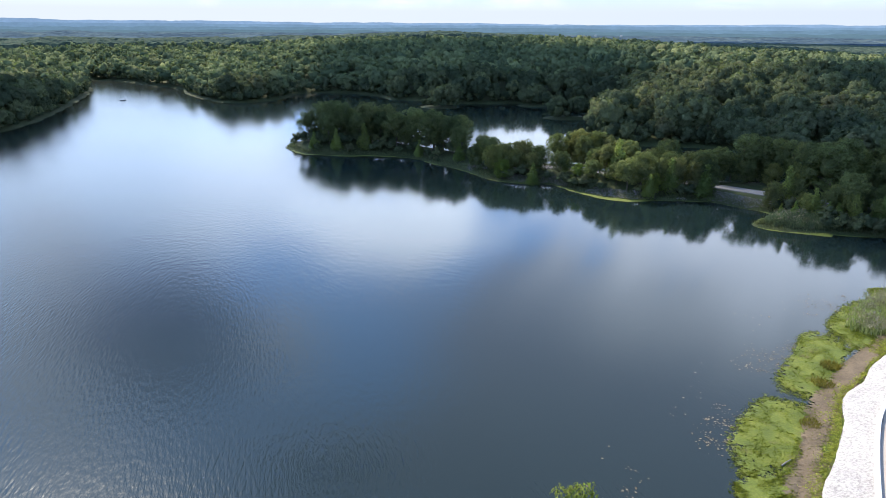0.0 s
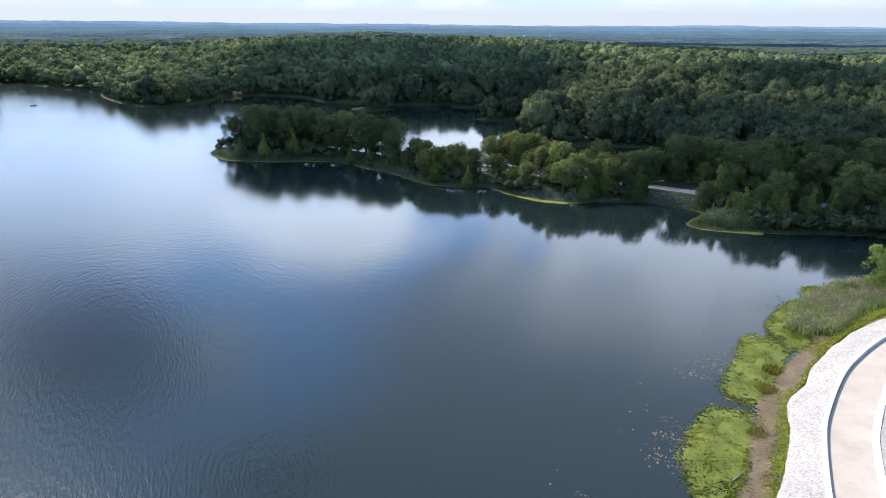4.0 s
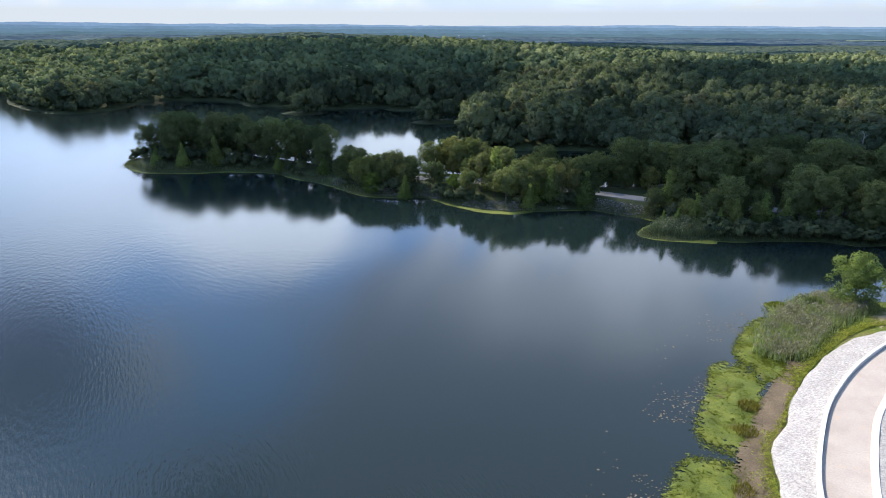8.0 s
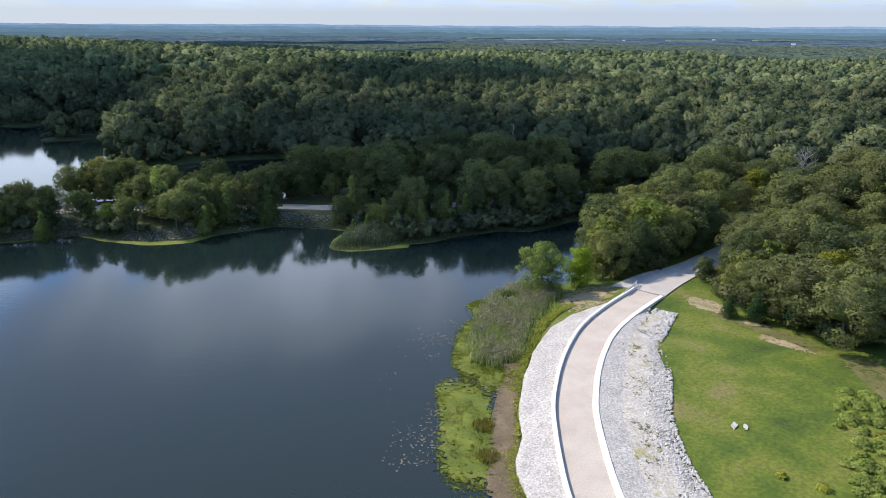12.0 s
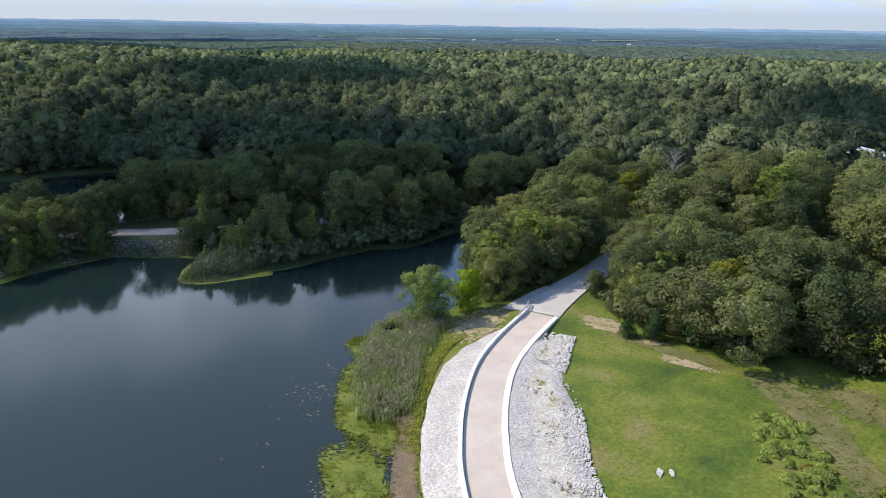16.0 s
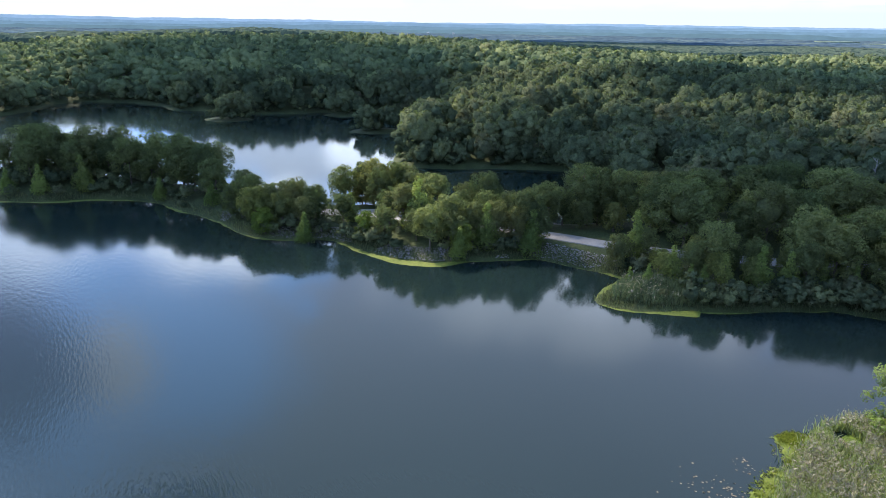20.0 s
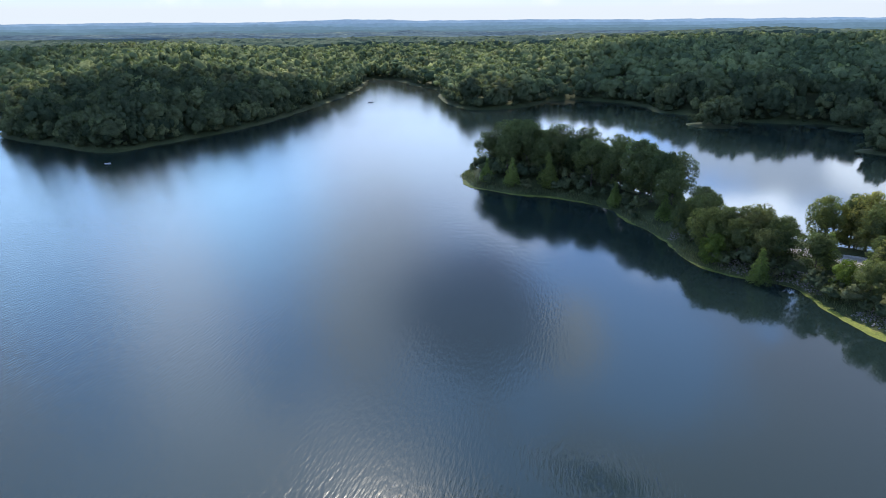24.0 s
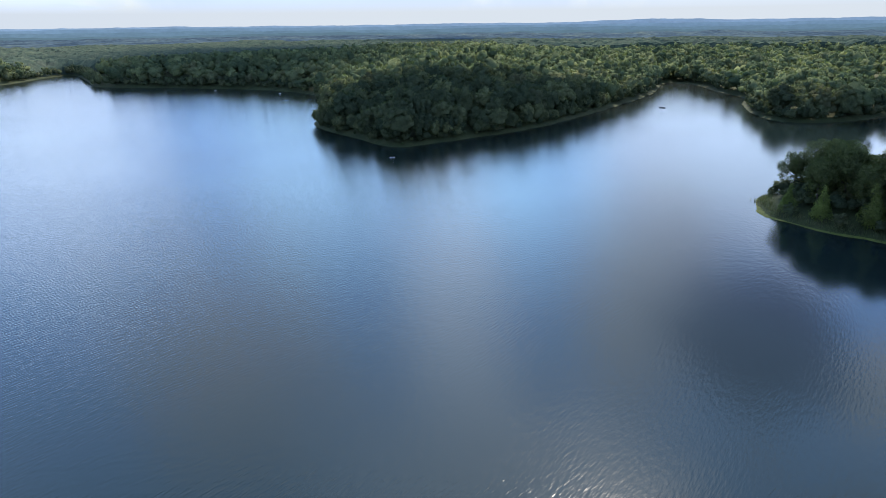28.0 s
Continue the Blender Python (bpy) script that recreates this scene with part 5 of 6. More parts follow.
for cx, cy, r_, n_ in ((36.4, 96.2, 1.4, 300), (33.8, 90.5, 1.4, 240), (29.2, 79.5, 1.2, 180), (47.5, 111.5, 1.3, 220)):
    q, a = np.sqrt(rng.random(n_)) * r_, rng.random(n_) * 6.283
    blades("sedge_clump", "tall brownish sedge clump in the shallows", cx + q * np.cos(a), cy + q * np.sin(a), np.full(n_, 0.0), 0.3, 0.9, 0.05, M_BROWNWEED, category="sedge")

# bare mud between the mats and the gravel
M_MUDBANK = mat_material("mud_bank", [(0.3, (0.082, 0.060, 0.036)), (0.55, (0.128, 0.094, 0.056)), (0.75, (0.215, 0.160, 0.100))], (0.35, 0.60, (0.062, 0.052, 0.040)))
mud_lo = resample(curve([(47.5, 108.5), (43.5, 103.6), (38.8, 97.6), (34.8, 91.2), (31.6, 86.8), (29.5, 82), (27.7, 76.8), (26.0, 72), (24.6, 66.8), (22.5, 61)], 6), 90)
mud_hi = resample(curve([(49.2, 107.6), (45.4, 102.4), (40.6, 95.4), (37.0, 89), (34.4, 84.5), (31.7, 80.5), (30.2, 76.4), (27.8, 71.5), (26.4, 66.4), (24.2, 60)], 6), 90)
mid_, rows, rims = 0.5 * (mud_lo + mud_hi), [], []
for f_, q in ((-1.7, -0.16), (-1.0, 0.06), (-0.4, 0.25), (0.4, 0.25), (1.0, 0.06), (1.7, -0.16)):
    l = mid_ + f_ * (mud_hi - mid_)
    l = l + 0.25 * np.stack([wobble(l[:, 0], l[:, 1], 1.1, 1.0), wobble(l[:, 0], l[:, 1], 1.1, 2.0)], 1)
    rows.append(lift(l, np.maximum(ground_z(l[:, 0], l[:, 1]), 0.03) + (0.05 if abs(f_) > 1 else 0.075)))
    rims.append(np.full(90, q))
mud_ = mesh_from("mud_bank", np.concatenate(rows), [[r * 90 + i, r * 90 + i + 1, (r + 1) * 90 + i + 1, (r + 1) * 90 + i] for r in range(5) for i in range(89)], M_MUDBANK, True)
mud_.attributes.new("rim", "FLOAT", "POINT").data.foreach_set("value", np.concatenate(rims).astype(np.float32))
thing("mud_bank", "strip of damp brown mud along the water's edge", "mud", kind="structure", data=mud_)

# green fringe between the mud and the gravel
M_FRINGE = leaves("yellow_green_weeds", (0.20, 0.235, 0.045), (0.31, 0.325, 0.075), glow=0.3)
for lo, hi, w0, n_ in ((0, 42, 1.5, 9000), (40, 56, 0.7, 1600), (54, 86, 2.0, 13000)):
    k = lo + rng.random(n_) * (hi - lo - 1.01)
    i = k.astype(int)
    p = g_out[i] + (g_out[i + 1] - g_out[i]) * (k - i)[:, None]
    t = g_out[i + 1] - g_out[i]
    t /= np.linalg.norm(t, axis=1)[:, None]
    s = np.abs(rng.normal(0, 0.5, n_)) * w0
    x, y = p[:, 0] - s * t[:, 1], p[:, 1] + s * t[:, 0]
    weed_sprays("shore_weeds", "yellow-green weeds fringing the gravel slope", x, y, M_FRINGE, 0.12, 0.22, 0.42)


k = rng.integers(0, 89, 5200)
f_ = np.clip(rng.normal(0.52, 0.12, len(k)), 0.2, 0.85)[:, None]
p = r_in[k] * (1 - f_) + r_out[k] * f_ + rng.normal(0, 0.3, (len(k), 2))
keep = wobble(p[:, 0], p[:, 1], 1.4, 2.0) + 0.5 * wobble(p[:, 0], p[:, 1], 0.5) > 0.25
M_VERGEWEED = leaves("verge_weeds", (0.15, 0.145, 0.055), (0.26, 0.225, 0.10), glow=0.1)
weed_sprays("verge_weeds", "straggling olive weeds in the gravel verge", p[keep, 0], p[keep, 1], M_VERGEWEED, 0.55, 0.15, 0.75)


def algae_rim():
    """A thin bright rim of weed on the water along the causeway and the spit."""
    line = resample(LAKE[N0 + 2: N2 + 2], 420)
    w = 0.25 + 2.2 * np.clip(wobble(line[:, 0], line[:, 1], 9.0, 0.6) + 0.25, 0, 1) + 0.25 * wobble(line[:, 0], line[:, 1], 1.2)
    t = np.gradient(line, axis=0)
    t /= np.linalg.norm(t, axis=1)[:, None]
    nrm = np.column_stack([-t[:, 1], t[:, 0]])
    side = np.where(inside(LAKE, *(line + nrm * 1.0).T), 1.0, -1.0)[:, None]
    w = np.where(line[:, 0] > 58, 0.3 * w, w)
    near, far = line - nrm * side * 0.6, line + nrm * side * np.maximum(w, 0.1)[:, None]
    v, f = strip(lift(near, 0.12), lift(far, 0.03))
    thing("algae_rim", "bright green rim of floating weed along the bank", "algae", kind="stuff", data=mesh_from("algae_rim", v, f, M_ALGAE, True))


algae_rim()


def pads():
    """Scattered lily pads and drifting leaves off the shore."""
    n = 2600
    line = resample(LAKE[4 * 4: 4 * 14], 400)
    i = rng.integers(0, 399, n)
    t = line[np.minimum(i + 1, 399)] - line[np.maximum(i - 1, 0)]
    t /= np.linalg.norm(t, axis=1)[:, None] + 1e-9
    s = 4 + np.abs(rng.normal(0, 4.2, n))
    x, y = line[i, 0] - s * t[:, 1], line[i, 1] + s * t[:, 0]
    keep = (shore_distance(x, y) < -1.5) & (wobble(x, y, 2.8, 5.0) > 0.1)
    x, y = x[keep], y[keep]
    n = len(x)
    r_ = rng.uniform(0.04, 0.14, n)
    a = np.arange(6) / 6 * 6.283
    v = np.stack([x[:, None] + r_[:, None] * np.cos(a) * (0.8 + 0.4 * rng.random((n, 6))), y[:, None] + r_[:, None] * np.sin(a), np.full((n, 6), 0.02)], -1).reshape(-1, 3)
    f = (np.arange(6)[None] + 6 * np.arange(n)[:, None])
    thing("lily_pads", "scattered brownish lily pads floating off the shore", "lily pads", kind="stuff", data=mesh_from("lily_pads", v, f, M_PAD))


M_PAD = leaves("pads", (0.13, 0.115, 0.085), (0.24, 0.19, 0.155), glow=0.0)
pads()
lv, lf = limb((23.6, 69.9, 0.14), (24.9, 71.3, 0.16), 0.10, 0.05)
thing("driftwood", "bleached driftwood log lying on the mud", "log", data=mesh_from("driftwood", lv, lf, M_DEADWOOD, True))

# ---- rubble ----


def stone_mesh(r):
    v = ICO1[0] * (1 + 0.28 * r.normal(size=(len(ICO1[0]), 1))) * np.array([1, 0.8, 0.6])
    return mesh_from("stone", v, ICO1[1], M_STONE)


STONES = [stone_mesh(rng) for _ in range(6)]
rip = thing("riprap", "heap of pale limestone rubble at the meadow's edge", "rubble", kind="structure")
count = 0
edge = resample(r_out, 300)
tan_ = np.gradient(edge, axis=0)
tan_ /= np.linalg.norm(tan_, axis=1)[:, None]
many_v, many_f = [], []
for k in range(6000):
    i = int(rng.integers(20, 300))
    s = abs(rng.normal(0, 1.9)) * (1.5 if i > 253 else 1.0)
    if 216 < i < 254 and k % 10:
        continue
    x = edge[i, 0] - tan_[i, 1] * (s - 0.3)
    y = edge[i, 1] + tan_[i, 0] * (s - 0.3)
    size = float(rng.uniform(0.07, 0.19)) * (1.5 if i > 253 else 1.0)
    if 80 < i < 300 and count < 290 and size > 0.13:
        st = new("stone", STONES[int(rng.integers(6))])
        st.parent = rip
        st.matrix_world = Matrix.LocRotScale((x, y, 1.2 + 0.25 * size + 0.035 * s), Euler((0.4 * rng.random(), 0.4 * rng.random(), 6.28 * rng.random())), (size, size, size))
        count += 1
    else:
        q = ICO1[0] * (1 + 0.25 * rng.normal(size=(len(ICO1[0]), 1))) * np.array([1, 0.8, 0.65]) * size
        many_f.append(ICO1[1] + 12 * len(many_v))
        many_v.append(q + (x, y, 1.18 + 0.035 * s))
loose = part("small_rubble", (np.concatenate(many_v), np.concatenate(many_f), M_STONE), rip)
tagged(loose, kind="stuff")


def bank_rocks():
    """Grey rubble on the causeway's bank and below its road."""
    def ok(x, y):
        d = shore_distance(x, y)
        return (d > 0.5) & (d < 4.6) & (wobble(x, y, 4.0, 1.0) > -0.3) & (x > -36) & (x < 52) & (y > 188) & (y < 226)
    x, y = scatter(-36, 52, 188, 226, 0.5, ok)
    z = ground_z(x, y)
    s = rng.uniform(0.10, 0.25, len(x))
    v = ICO1[0][None] * (1 + 0.25 * rng.normal(size=(len(x), len(ICO1[0]), 1))) * s[:, None, None] * np.array([1, 1, 0.7])
    v = v + np.stack([x, y, z + 0.05], 1)[:, None]
    f = (ICO1[1][None] + 12 * np.arange(len(x))[:, None, None]).reshape(-1, 3)
    thing("bank_rubble", "grey stone rubble facing the causeway bank", "rubble", kind="stuff", data=mesh_from("bank_rubble", v.reshape(-1, 3), f, M_DARKSTONE))


bank_rocks()

# ---- guard rail at the end of the parapet ----
M_STEEL = surface("galvanised_steel", [(0.3, (0.35, 0.36, 0.37)), (0.7, (0.5, 0.5, 0.51))], 2, 20, rough=0.45, bump=0.1, dist=0.005)
rail = thing("guard_rail", "grey steel guard rail closing the parapet's end", "guard rail")
gl = resample(curve([(77.6, 119.0), (79.6, 120.0), (81.8, 121.2), (83.2, 122.3)], 4), 7)
for p in gl:
    part("post", limb((p[0], p[1], 1.3), (p[0], p[1], 2.5), 0.07, 0.07) + (M_STEEL,), rail)
for z in (1.95, 2.4):
    part("rail", wall_along(np.vstack([gl]), 0.08, z - 0.10, z + 0.10, 0.02) + (M_STEEL,), rail)

# ---- snags, shrubs and cedars ----


def bare_tree(name, label, x, y, h, boughs, rad, spread):
    t = thing(name, label, "tree")
    z = float(ground_z(np.array([x]), np.array([y]))[0])
    t.matrix_world = pose(x, y, z)
    part("trunk", limb((0, 0, -0.3), (0.2, 0.1, h), rad, rad * 0.35) + (M_DEADWOOD,), t)
    for k in range(boughs):
        a, f = 2.4 * k + rng.random(), 0.35 + 0.6 * (k + 1) / boughs
        e = Vector((math.cos(a), math.sin(a), 0.9)) * spread * (1.1 - 0.6 * f)
        v, fc = limb((0.1, 0.05, h * f), (e.x, e.y, h * f + e.z), rad * 0.4, rad * 0.08, 5)
        for j in range(6):
            g = Vector((0.1, 0.05, h * f)).lerp(Vector((e.x, e.y, h * f + e.z)), 0.3 + 0.12 * j)
            w = g + Vector((rng.normal(), rng.normal(), 0.5 + rng.random())) * 0.28 * spread
            b = limb(g, w, rad * 0.14, rad * 0.04, 4)
            fc = fc + [[q + len(v) for q in p] for p in b[1]]
            v = v + b[0]
        part("bough", (v, fc, M_DEADWOOD), t)


bare_tree("dead_tree", "bare bleached snag standing above the dark woods", 110.5, 208, 13.5, 7, 0.24, 1.6)
bare_tree("bare_tree", "leafless grey tree among the green woods", 149.8, 140.9, 13.0, 18, 0.22, 4.4)
for x, y, h in ((87.6, 105.4, 4.0), (89.6, 102.0, 5.6), (93.0, 97.5, 6.0), (95.5, 92, 6.5)):
    plant("cedar0", x, y, h, "dark rounded cedar at the edge of the woods", "cedars by the meadow", "cedar")
for x, y, h, key in ((71, 62.5, 5.5, "yellow0"), (75, 61.5, 4.5, "round1"), (78, 64, 4.2, "yellow0"), (84, 64.5, 5.5, "round2")):
    plant(key, x, y, h, "yellowing shrubby tree at the meadow's edge", "shrubby trees by the meadow", "shrubby_tree", 1.1)

# rank weeds in the meadow
WEED_PATCH = curve([(81, 82), (85, 78.5), (77, 70), (69, 63), (64, 63), (63.5, 68), (70, 74), (81, 82)], 4)
M_RANK = leaves("rank_weeds", (0.225, 0.285, 0.085), (0.34, 0.385, 0.135), glow=0.5)
M_YELLOWWEED = leaves("yellow_weeds", (0.25, 0.275, 0.045), (0.36, 0.37, 0.075), glow=0.5)
M_RUST = leaves("rusty_weeds", (0.16, 0.125, 0.035), (0.21, 0.165, 0.055), glow=0.4)


def weed_mound(x, y, r, h, n, mat):
    """A soft bushy clump of tall weeds, one heap of small leaf sprays."""
    lobes = [((0.45 * r * math.cos(2.4 * k), 0.45 * r * math.sin(2.4 * k), h * 0.35), 0.55 * r) for k in range(3)] + [((0, 0, h * 0.45), 0.6 * r)]
    v, f, nv = leaf_cards(lobes, n, 0.15, rng, 0.75, 0.6, 0.6, 0.3, 0.6)
    nv = nv + (0, 0, 0.9)
    nv /= np.linalg.norm(nv, axis=1)[:, None]
    z = float(ground_z(np.array([x]), np.array([y]))[0])
    heap = HEAPS[mat.name]
    heap.append((v + np.array((x, y, z)), np.asarray(f) + 3 * sum(len(h[1]) for h in heap), nv))


HEAPS = {m.name: [] for m in (M_RANK, M_YELLOWWEED, M_RUST)}
cx, cy = fill(WEED_PATCH, 84)
for x, y in zip(cx, cy):
    q = float(rng.uniform(0.5, 1.25))
    weed_mound(float(x), float(y), q, q * float(rng.uniform(0.5, 0.8)), int(340 * q), M_RANK)
for x, y, q in ((60.6, 69.3, 0.8), (58.6, 72.6, 0.6), (66.5, 64.0, 0.9), (63.0, 62.6, 0.7), (69.5, 62.0, 0.8), (57.8, 68.0, 0.6)):
    weed_mound(x, y, q, q * 0.8, int(300 * q), M_YELLOWWEED)
weed_mound(75.2, 72.4, 0.8, 0.5, 380, M_RUST)
for m, label in ((M_RANK, "bushy pale-green weeds standing in the meadow"), (M_YELLOWWEED, "bright yellow-green weeds standing in the meadow"), (M_RUST, "rust-brown withered weeds in the meadow")):
    v, f, nv = (np.concatenate([h[k] for h in HEAPS[m.name]]) for k in range(3))
    me = mesh_from("weeds", v, f, m, True)
    me.normals_split_custom_set_from_vertices(nv.tolist())
    thing("weeds", label, "weeds", kind="stuff", data=me)
# dry mown grass between the weeds and the woods
M_DRY = mat_material("dry_grass", [(0.3, (0.080, 0.088, 0.026)), (0.5, (0.108, 0.105, 0.038)), (0.75, (0.145, 0.128, 0.058))], (0.5, 0.56, (0.07, 0.088, 0.018)))
# bare patches
for outline, dry in [(o, 0) for o in ([(84.8, 111.5), (88, 115), (90.6, 112), (90.2, 107.5), (87.2, 106.8)], [(85.5, 103.2), (88.2, 103.6), (90.5, 100), (88.5, 99)], [(84.6, 97), (86.8, 98.6), (88.4, 94.6), (88, 90), (86.6, 91.4)], [(64.2, 99.5), (66.6, 100.6), (67.4, 99.6), (65.2, 98.4)], [(65, 118.5), (70, 117.5), (77, 120.8), (81.5, 125), (77, 128), (70, 126.5), (66.5, 122.5)])] + [(o, 1) for o in (
        [(91, 90), (95, 85), (90, 76), (82, 68), (76, 61), (71.5, 63), (78, 71), (84, 79)], [(85, 109), (88, 106), (90.5, 98), (91, 90), (88.5, 90), (86.5, 99)], [(93, 82), (98, 78), (99, 70), (94, 68), (90, 73)])]:
    c = curve(outline + [outline[0]], 8)[:-1]
    mid = c.mean(0)
    way = (c - mid) * 1.25 * (1 + 0.12 * wobble(c[:, 0], c[:, 1], 0.4))[:, None]
    z0, z1 = ground_z(*(mid + way).T) + 0.015, ground_z(*(mid + way * 0.6).T) + 0.07
    n = len(c)
    v = np.concatenate([lift(mid + way, z0), lift(mid + way * 0.6, z1), [[mid[0], mid[1], float(z1.mean()) + 0.02]]])
    f = [[i, (i + 1) % n, n + (i + 1) % n, n + i] for i in range(n)] + [[n + i, n + (i + 1) % n, 2 * n] for i in range(n)]
    bare = mesh_from("bare_patch", v, f, M_DRY if dry else M_BARE, True)
    bare.attributes.new("rim", "FLOAT", "POINT").data.foreach_set("value", np.r_[np.full(n, -0.14), np.full(n, 0.10), 0.16].astype(np.float32))
    thing("dry_grass" if dry else "bare_patch", "strip of dry brownish grass in the meadow" if dry else "patch of dry bare earth in the grass", "grass" if dry else "soil", "dry strips" if dry else "bare patches", kind="structure", data=bare)


M_SLAB = surface("weathered_slab", [(0.3, (0.30, 0.285, 0.265)), (0.7, (0.44, 0.42, 0.395))], 0.9, 7)


def slab_rock(x, y, w):
    v = ICO2[0] * np.array([w, w * 0.42, 0.10]) * (1 + 0.32 * rng.normal(size=(len(ICO2[0]), 1)))
    v[:, 2] = np.clip(v[:, 2], -0.1, 0.05)
    z = float(ground_z(np.array([x]), np.array([y]))[0])
    o = thing("pale_slab", "broken pale concrete slab lying in the grass", "rock", data=mesh_from("pale_slab", v, ICO2[1], M_SLAB))
    o.matrix_world = pose(x, y, z + 0.1, 0, 0, 35)


slab_rock(62.1, 81.8, 0.8)
slab_rock(63.0, 80.9, 0.6)

# ---- buildings and boats ----


def box(bm, x0, x1, y0, y1, z0, z1):
    m = Matrix.LocRotScale(((x0 + x1) / 2, (y0 + y1) / 2, (z0 + z1) / 2), None, (x1 - x0, y1 - y0, z1 - z0))
    bmesh.ops.create_cube(bm, size=1, matrix=m)


def box_part(name, dims, mat, parent, label="", bevel=0.02):
    bm = bmesh.new()
    for d in dims:
        box(bm, *d)
    if bevel:
        bmesh.ops.bevel(bm, geom=bm.edges[:], offset=bevel, segments=1, affect="EDGES")
    me = bpy.data.meshes.new(name)
    bm.to_mesh(me)
    bm.free()
    me.materials.append(mat)
    return part(name, me, parent, label)


M_WOOD = surface("brown_wood", [(0.3, (0.13, 0.07, 0.04)), (0.7, (0.24, 0.13, 0.08))], 1.2, 14)
M_WALL = surface("cream_siding", [(0.3, (0.50, 0.47, 0.42)), (0.7, (0.62, 0.59, 0.54))], 0.7, 9)
M_DARKGLASS = surface("dark_panes", [(0.3, (0.02, 0.02, 0.025)), (0.7, (0.05, 0.05, 0.06))], 2, 9, rough=0.15, spec=0.5)


def roof_part(parent, w, d, z, rise, over=0.5):
    x, y = w / 2 + over, d / 2 + over
    v = [(-x, -y, z), (x, -y, z), (x, 0, z + rise), (-x, 0, z + rise), (x, y, z), (-x, y, z)]
    v += [(a, b, c - 0.18) for a, b, c in v]
    f = [[0, 1, 2, 3], [3, 2, 4, 5], [7, 6, 9, 8], [8, 9, 11, 10], [0, 6, 7, 1], [4, 10, 11, 5], [1, 7, 8, 2], [2, 8, 10, 4], [3, 9, 6, 0], [5, 11, 9, 3]]
    return part("roof", (v, f, M_ROOF), parent, "pale grey metal roof")


def house(name, label, m, w, d, h, rise):
    t = thing(name, label, "building")
    t.matrix_world = m
    box_part("wall", [(-w / 2, w / 2, -d / 2, d / 2, -0.5, h)], M_WALL, t)
    roof_part(t, w, d, h, rise)
    for k in range(3):
        cx = -w / 2 + (k + 0.5) * w / 3
        win = box_part("window", [(cx - 0.6, cx + 0.6, -d / 2 - 0.05, -d / 2 + 0.02, 1.0, 2.1)], M_CURB, t)
        box_part("pane", [(cx - 0.5, cx + 0.5, -d / 2 - 0.07, -d / 2 - 0.02, 1.1, 2.0)], M_DARKGLASS, win, bevel=0)
    box_part("door", [(-0.45, 0.45, -d / 2 - 0.06, -d / 2 + 0.02, 0, 2.05)], M_WOOD, t)
    return t


def at_ground(x, y, rz, dz=0.0):
    return pose(x, y, float(ground_z(np.array([x]), np.array([y]))[0]) + dz, 0, 0, rz)


house("park_building", "low building with a pale grey roof in the woods", at_ground(232, 127, 60), 12, 8, 5.6, 1.6)
pole = thing("utility_pole", "thin grey pole beside the building in the woods", "pole", data=mesh_from("utility_pole", *limb((225, 131, 8), (225, 131, 19), 0.12, 0.08), M_DEADWOOD))
kiosk = thing("trail_shelter", "small wooden shelter with a brown roof on the lagoon shore", "shelter")
kiosk.matrix_world = at_ground(58.5, 257, 20)
for x in (-1.1, 1.1):
    for y in (-1.0, 1.0):
        box_part("post", [(x - 0.08, x + 0.08, y - 0.08, y + 0.08, -0.3, 2.3)], M_CURB, kiosk)
v = [(-1.7, -1.6, 2.2), (1.7, -1.6, 2.2), (1.7, 0, 3.0), (-1.7, 0, 3.0), (1.7, 1.6, 2.2), (-1.7, 1.6, 2.2)]
part("roof", (v + [(a, b, c - 0.12) for a, b, c in v], [[0, 1, 2, 3], [3, 2, 4, 5], [7, 6, 9, 8], [8, 9, 11, 10], [0, 6, 7, 1], [4, 10, 11, 5], [1, 7, 8, 2], [2, 8, 10, 4], [3, 9, 6, 0], [5, 11, 9, 3]], M_WOOD), kiosk)
sign = thing("trail_sign", "brown wooden sign board on posts beside the woodland road", "sign")
sign.matrix_world = at_ground(117, 129.5, -30)
for x in (-0.7, 0.7):
    box_part("post", [(x - 0.09, x + 0.09, -0.09, 0.09, -0.3, 2.4)], M_WOOD, sign)
box_part("board", [(-0.95, 0.95, -0.13, -0.09, 1.1, 2.2)], M_WOOD, sign)


def boat(name, label, x, y, rz, mat, s=1.0):
    t = thing(name, label, "boat", "small boats on the lake")
    t.matrix_world = pose(x, y, 0.0, 0, 0, rz)
    n = 9
    v, f = [], []
    for k in range(n):
        u = k / (n - 1) * 2 - 1
        w = 0.75 * (1 - max(0, u) ** 2.5) * s + 0.02
        for a, z in ((-1, 0.5), (-0.8, -0.1), (0.8, -0.1), (1, 0.5), (0.85, 0.48), (0.65, 0.05), (-0.65, 0.05), (-0.85, 0.48)):
            v.append((u * 2.2 * s, a * w, (z + 0.15 * max(0, u)) * s))
    for k in range(n - 1):
        f += [[k * 8 + j, k * 8 + (j + 1) % 8, (k + 1) * 8 + (j + 1) % 8, (k + 1) * 8 + j] for j in range(8)]
    f += [list(range(8))[::-1], list(range((n - 1) * 8, n * 8))]
    part("hull", (v, f, mat), t)
    for u in (-0.9, 0.3):
        box_part("seat", [((u - 0.15) * s, (u + 0.15) * s, -0.6 * s, 0.6 * s, 0.28 * s, 0.33 * s)], M_WOOD, t, bevel=0)


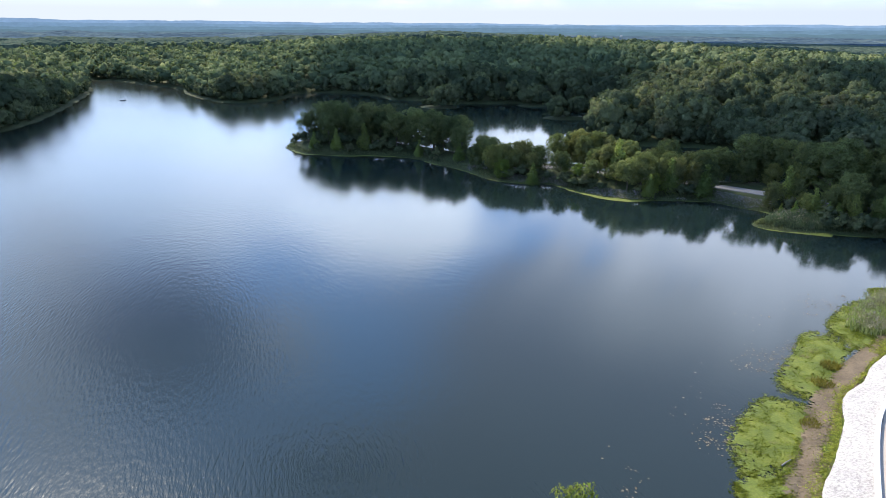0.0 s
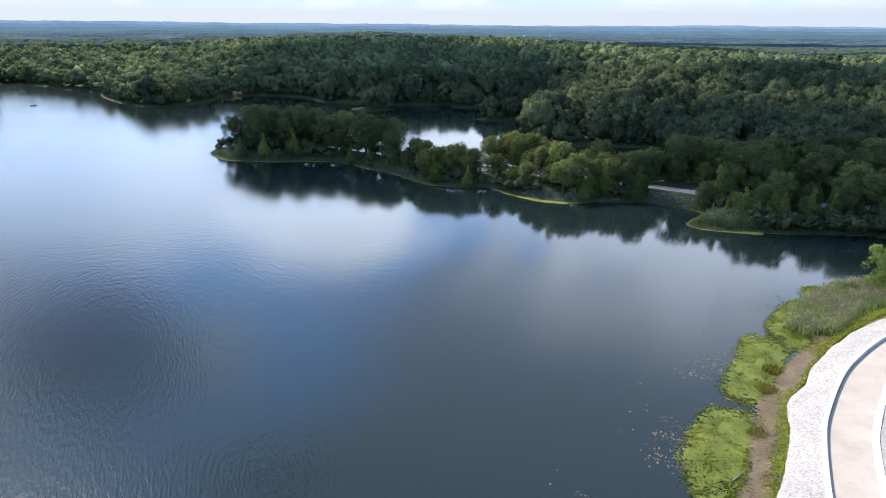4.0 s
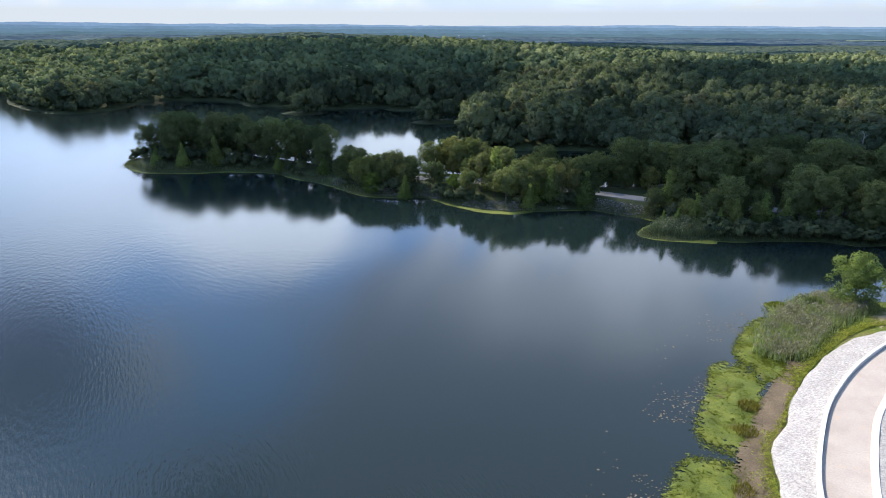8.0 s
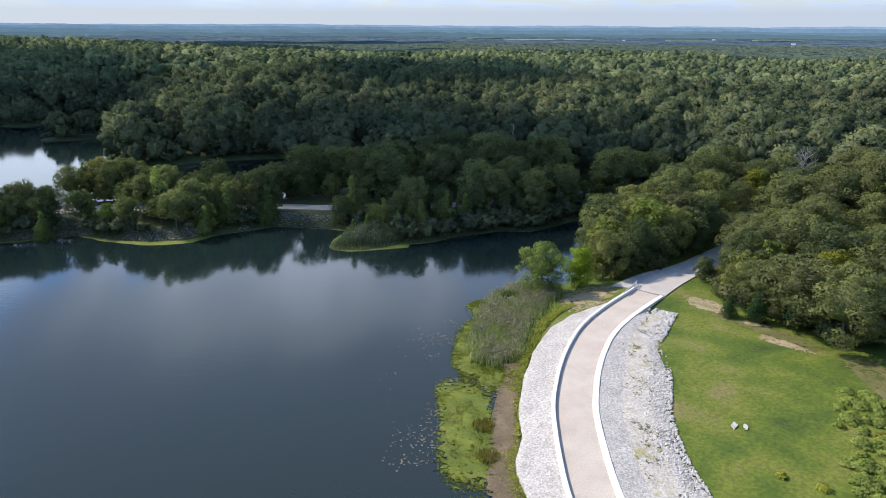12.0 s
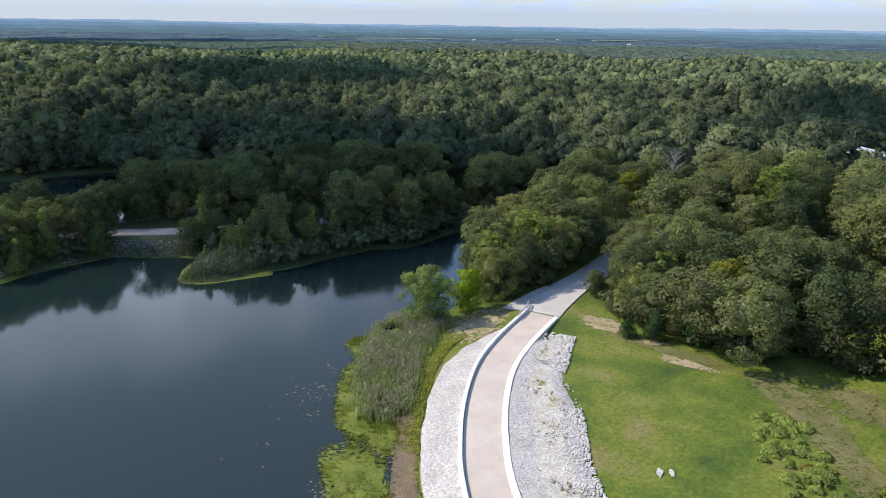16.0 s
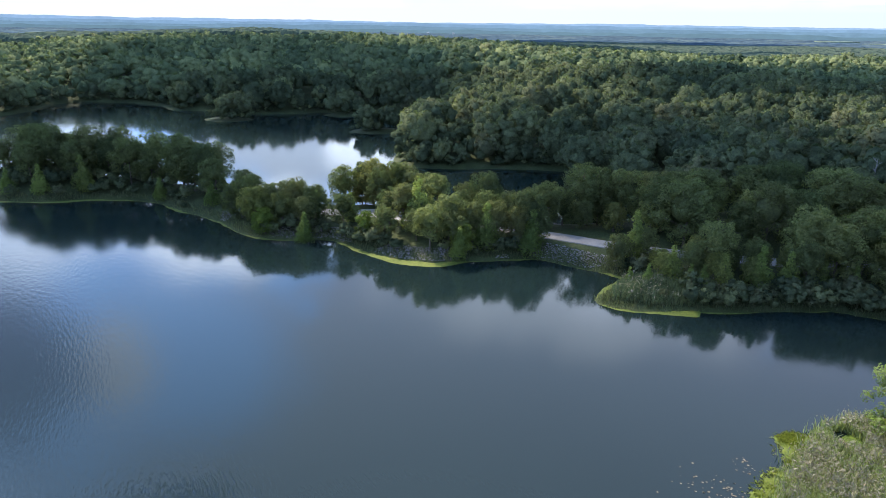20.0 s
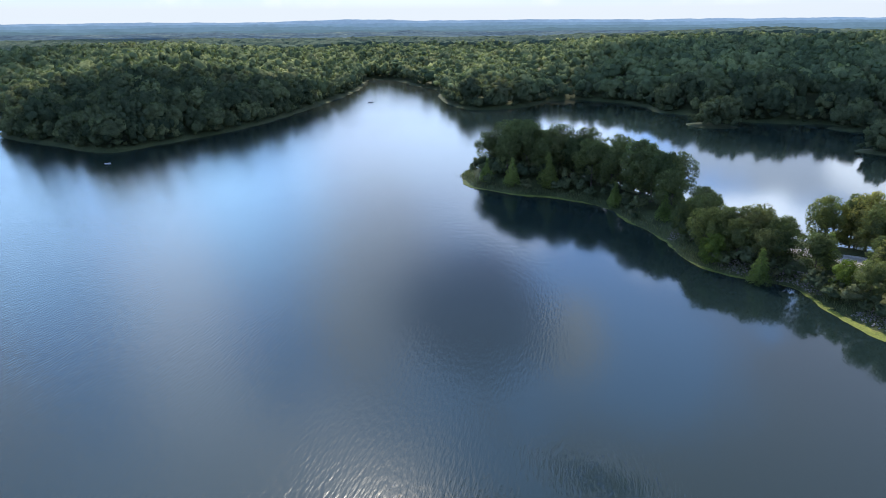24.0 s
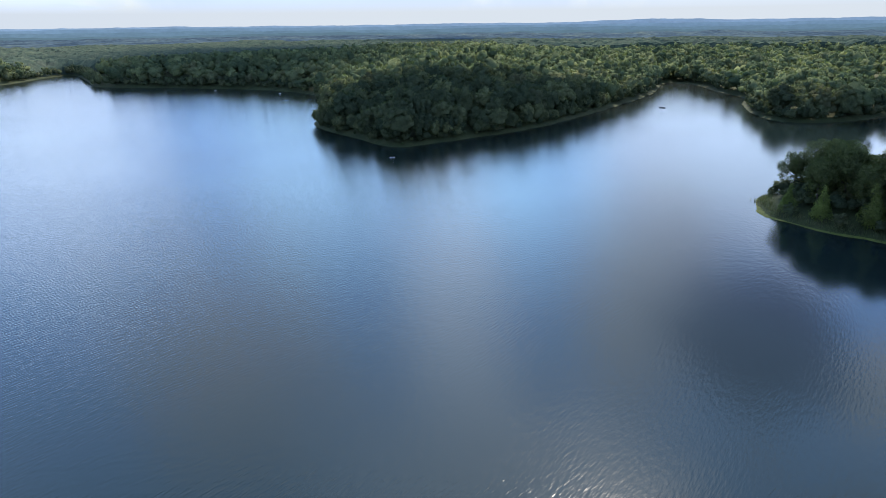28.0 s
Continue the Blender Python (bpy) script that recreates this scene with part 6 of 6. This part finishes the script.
boat("rowing_boat", "small dark boat out on the lake", -280, 391, 20, M_DARKSTONE, 0.8)
boat("rowing_boat", "small pale boat near the wooded point", -221, 196, 70, M_PARAPET, 0.45)
for x, y in ((-560, 205), (-500, 238)):
    boat("rowing_boat", "small white boat below the far wooded shore", x, y, 15, M_PARAPET, 0.6)

# pale clearings and farmsteads far off in the woods
for az, r_, w, d in ((34, 2000, 90, 60), (37, 2050, 60, 50), (45.5, 2100, 70, 40), (52, 2300, 110, 40), (30, 2300, 60, 50)):
    x, y = 5 + r_ * math.sin(radians(az)), 50 + r_ * math.cos(radians(az))
    c = np.array([(math.cos(k / 24 * 6.283), math.sin(k / 24 * 6.283)) for k in range(24)]) * (w, d)
    c = c * (1 + 0.15 * wobble(c[:, 0], c[:, 1], 30))[:, None] + (x, y)
    z = float(ground_z(np.array([x]), np.array([y]), np.array([500.0]))[0]) + 14.0
    v = np.concatenate([lift(c, z), lift(c, z - 9)])
    f = [list(range(24))] + [[k, 24 + k, 24 + (k + 1) % 24, (k + 1) % 24] for k in range(24)]
    thing("field", "pale green clearing far off in the woods", "field", "far clearings", kind="structure", data=mesh_from("field", v, f, M_FIELD))
for az, r_ in ((41, 1750), (53, 1500), (47.5, 2000), (0.5, 2500), (2.5, 2520)):
    x, y = 5 + r_ * math.sin(radians(az)), 50 + r_ * math.cos(radians(az))
    z = float(ground_z(np.array([x]), np.array([y]), np.array([500.0]))[0]) + 13.0
    house("farmhouse", "tiny white farmhouse far off in the woods", pose(x, y, z, 0, 0, -az), 7, 5, 3, 2)

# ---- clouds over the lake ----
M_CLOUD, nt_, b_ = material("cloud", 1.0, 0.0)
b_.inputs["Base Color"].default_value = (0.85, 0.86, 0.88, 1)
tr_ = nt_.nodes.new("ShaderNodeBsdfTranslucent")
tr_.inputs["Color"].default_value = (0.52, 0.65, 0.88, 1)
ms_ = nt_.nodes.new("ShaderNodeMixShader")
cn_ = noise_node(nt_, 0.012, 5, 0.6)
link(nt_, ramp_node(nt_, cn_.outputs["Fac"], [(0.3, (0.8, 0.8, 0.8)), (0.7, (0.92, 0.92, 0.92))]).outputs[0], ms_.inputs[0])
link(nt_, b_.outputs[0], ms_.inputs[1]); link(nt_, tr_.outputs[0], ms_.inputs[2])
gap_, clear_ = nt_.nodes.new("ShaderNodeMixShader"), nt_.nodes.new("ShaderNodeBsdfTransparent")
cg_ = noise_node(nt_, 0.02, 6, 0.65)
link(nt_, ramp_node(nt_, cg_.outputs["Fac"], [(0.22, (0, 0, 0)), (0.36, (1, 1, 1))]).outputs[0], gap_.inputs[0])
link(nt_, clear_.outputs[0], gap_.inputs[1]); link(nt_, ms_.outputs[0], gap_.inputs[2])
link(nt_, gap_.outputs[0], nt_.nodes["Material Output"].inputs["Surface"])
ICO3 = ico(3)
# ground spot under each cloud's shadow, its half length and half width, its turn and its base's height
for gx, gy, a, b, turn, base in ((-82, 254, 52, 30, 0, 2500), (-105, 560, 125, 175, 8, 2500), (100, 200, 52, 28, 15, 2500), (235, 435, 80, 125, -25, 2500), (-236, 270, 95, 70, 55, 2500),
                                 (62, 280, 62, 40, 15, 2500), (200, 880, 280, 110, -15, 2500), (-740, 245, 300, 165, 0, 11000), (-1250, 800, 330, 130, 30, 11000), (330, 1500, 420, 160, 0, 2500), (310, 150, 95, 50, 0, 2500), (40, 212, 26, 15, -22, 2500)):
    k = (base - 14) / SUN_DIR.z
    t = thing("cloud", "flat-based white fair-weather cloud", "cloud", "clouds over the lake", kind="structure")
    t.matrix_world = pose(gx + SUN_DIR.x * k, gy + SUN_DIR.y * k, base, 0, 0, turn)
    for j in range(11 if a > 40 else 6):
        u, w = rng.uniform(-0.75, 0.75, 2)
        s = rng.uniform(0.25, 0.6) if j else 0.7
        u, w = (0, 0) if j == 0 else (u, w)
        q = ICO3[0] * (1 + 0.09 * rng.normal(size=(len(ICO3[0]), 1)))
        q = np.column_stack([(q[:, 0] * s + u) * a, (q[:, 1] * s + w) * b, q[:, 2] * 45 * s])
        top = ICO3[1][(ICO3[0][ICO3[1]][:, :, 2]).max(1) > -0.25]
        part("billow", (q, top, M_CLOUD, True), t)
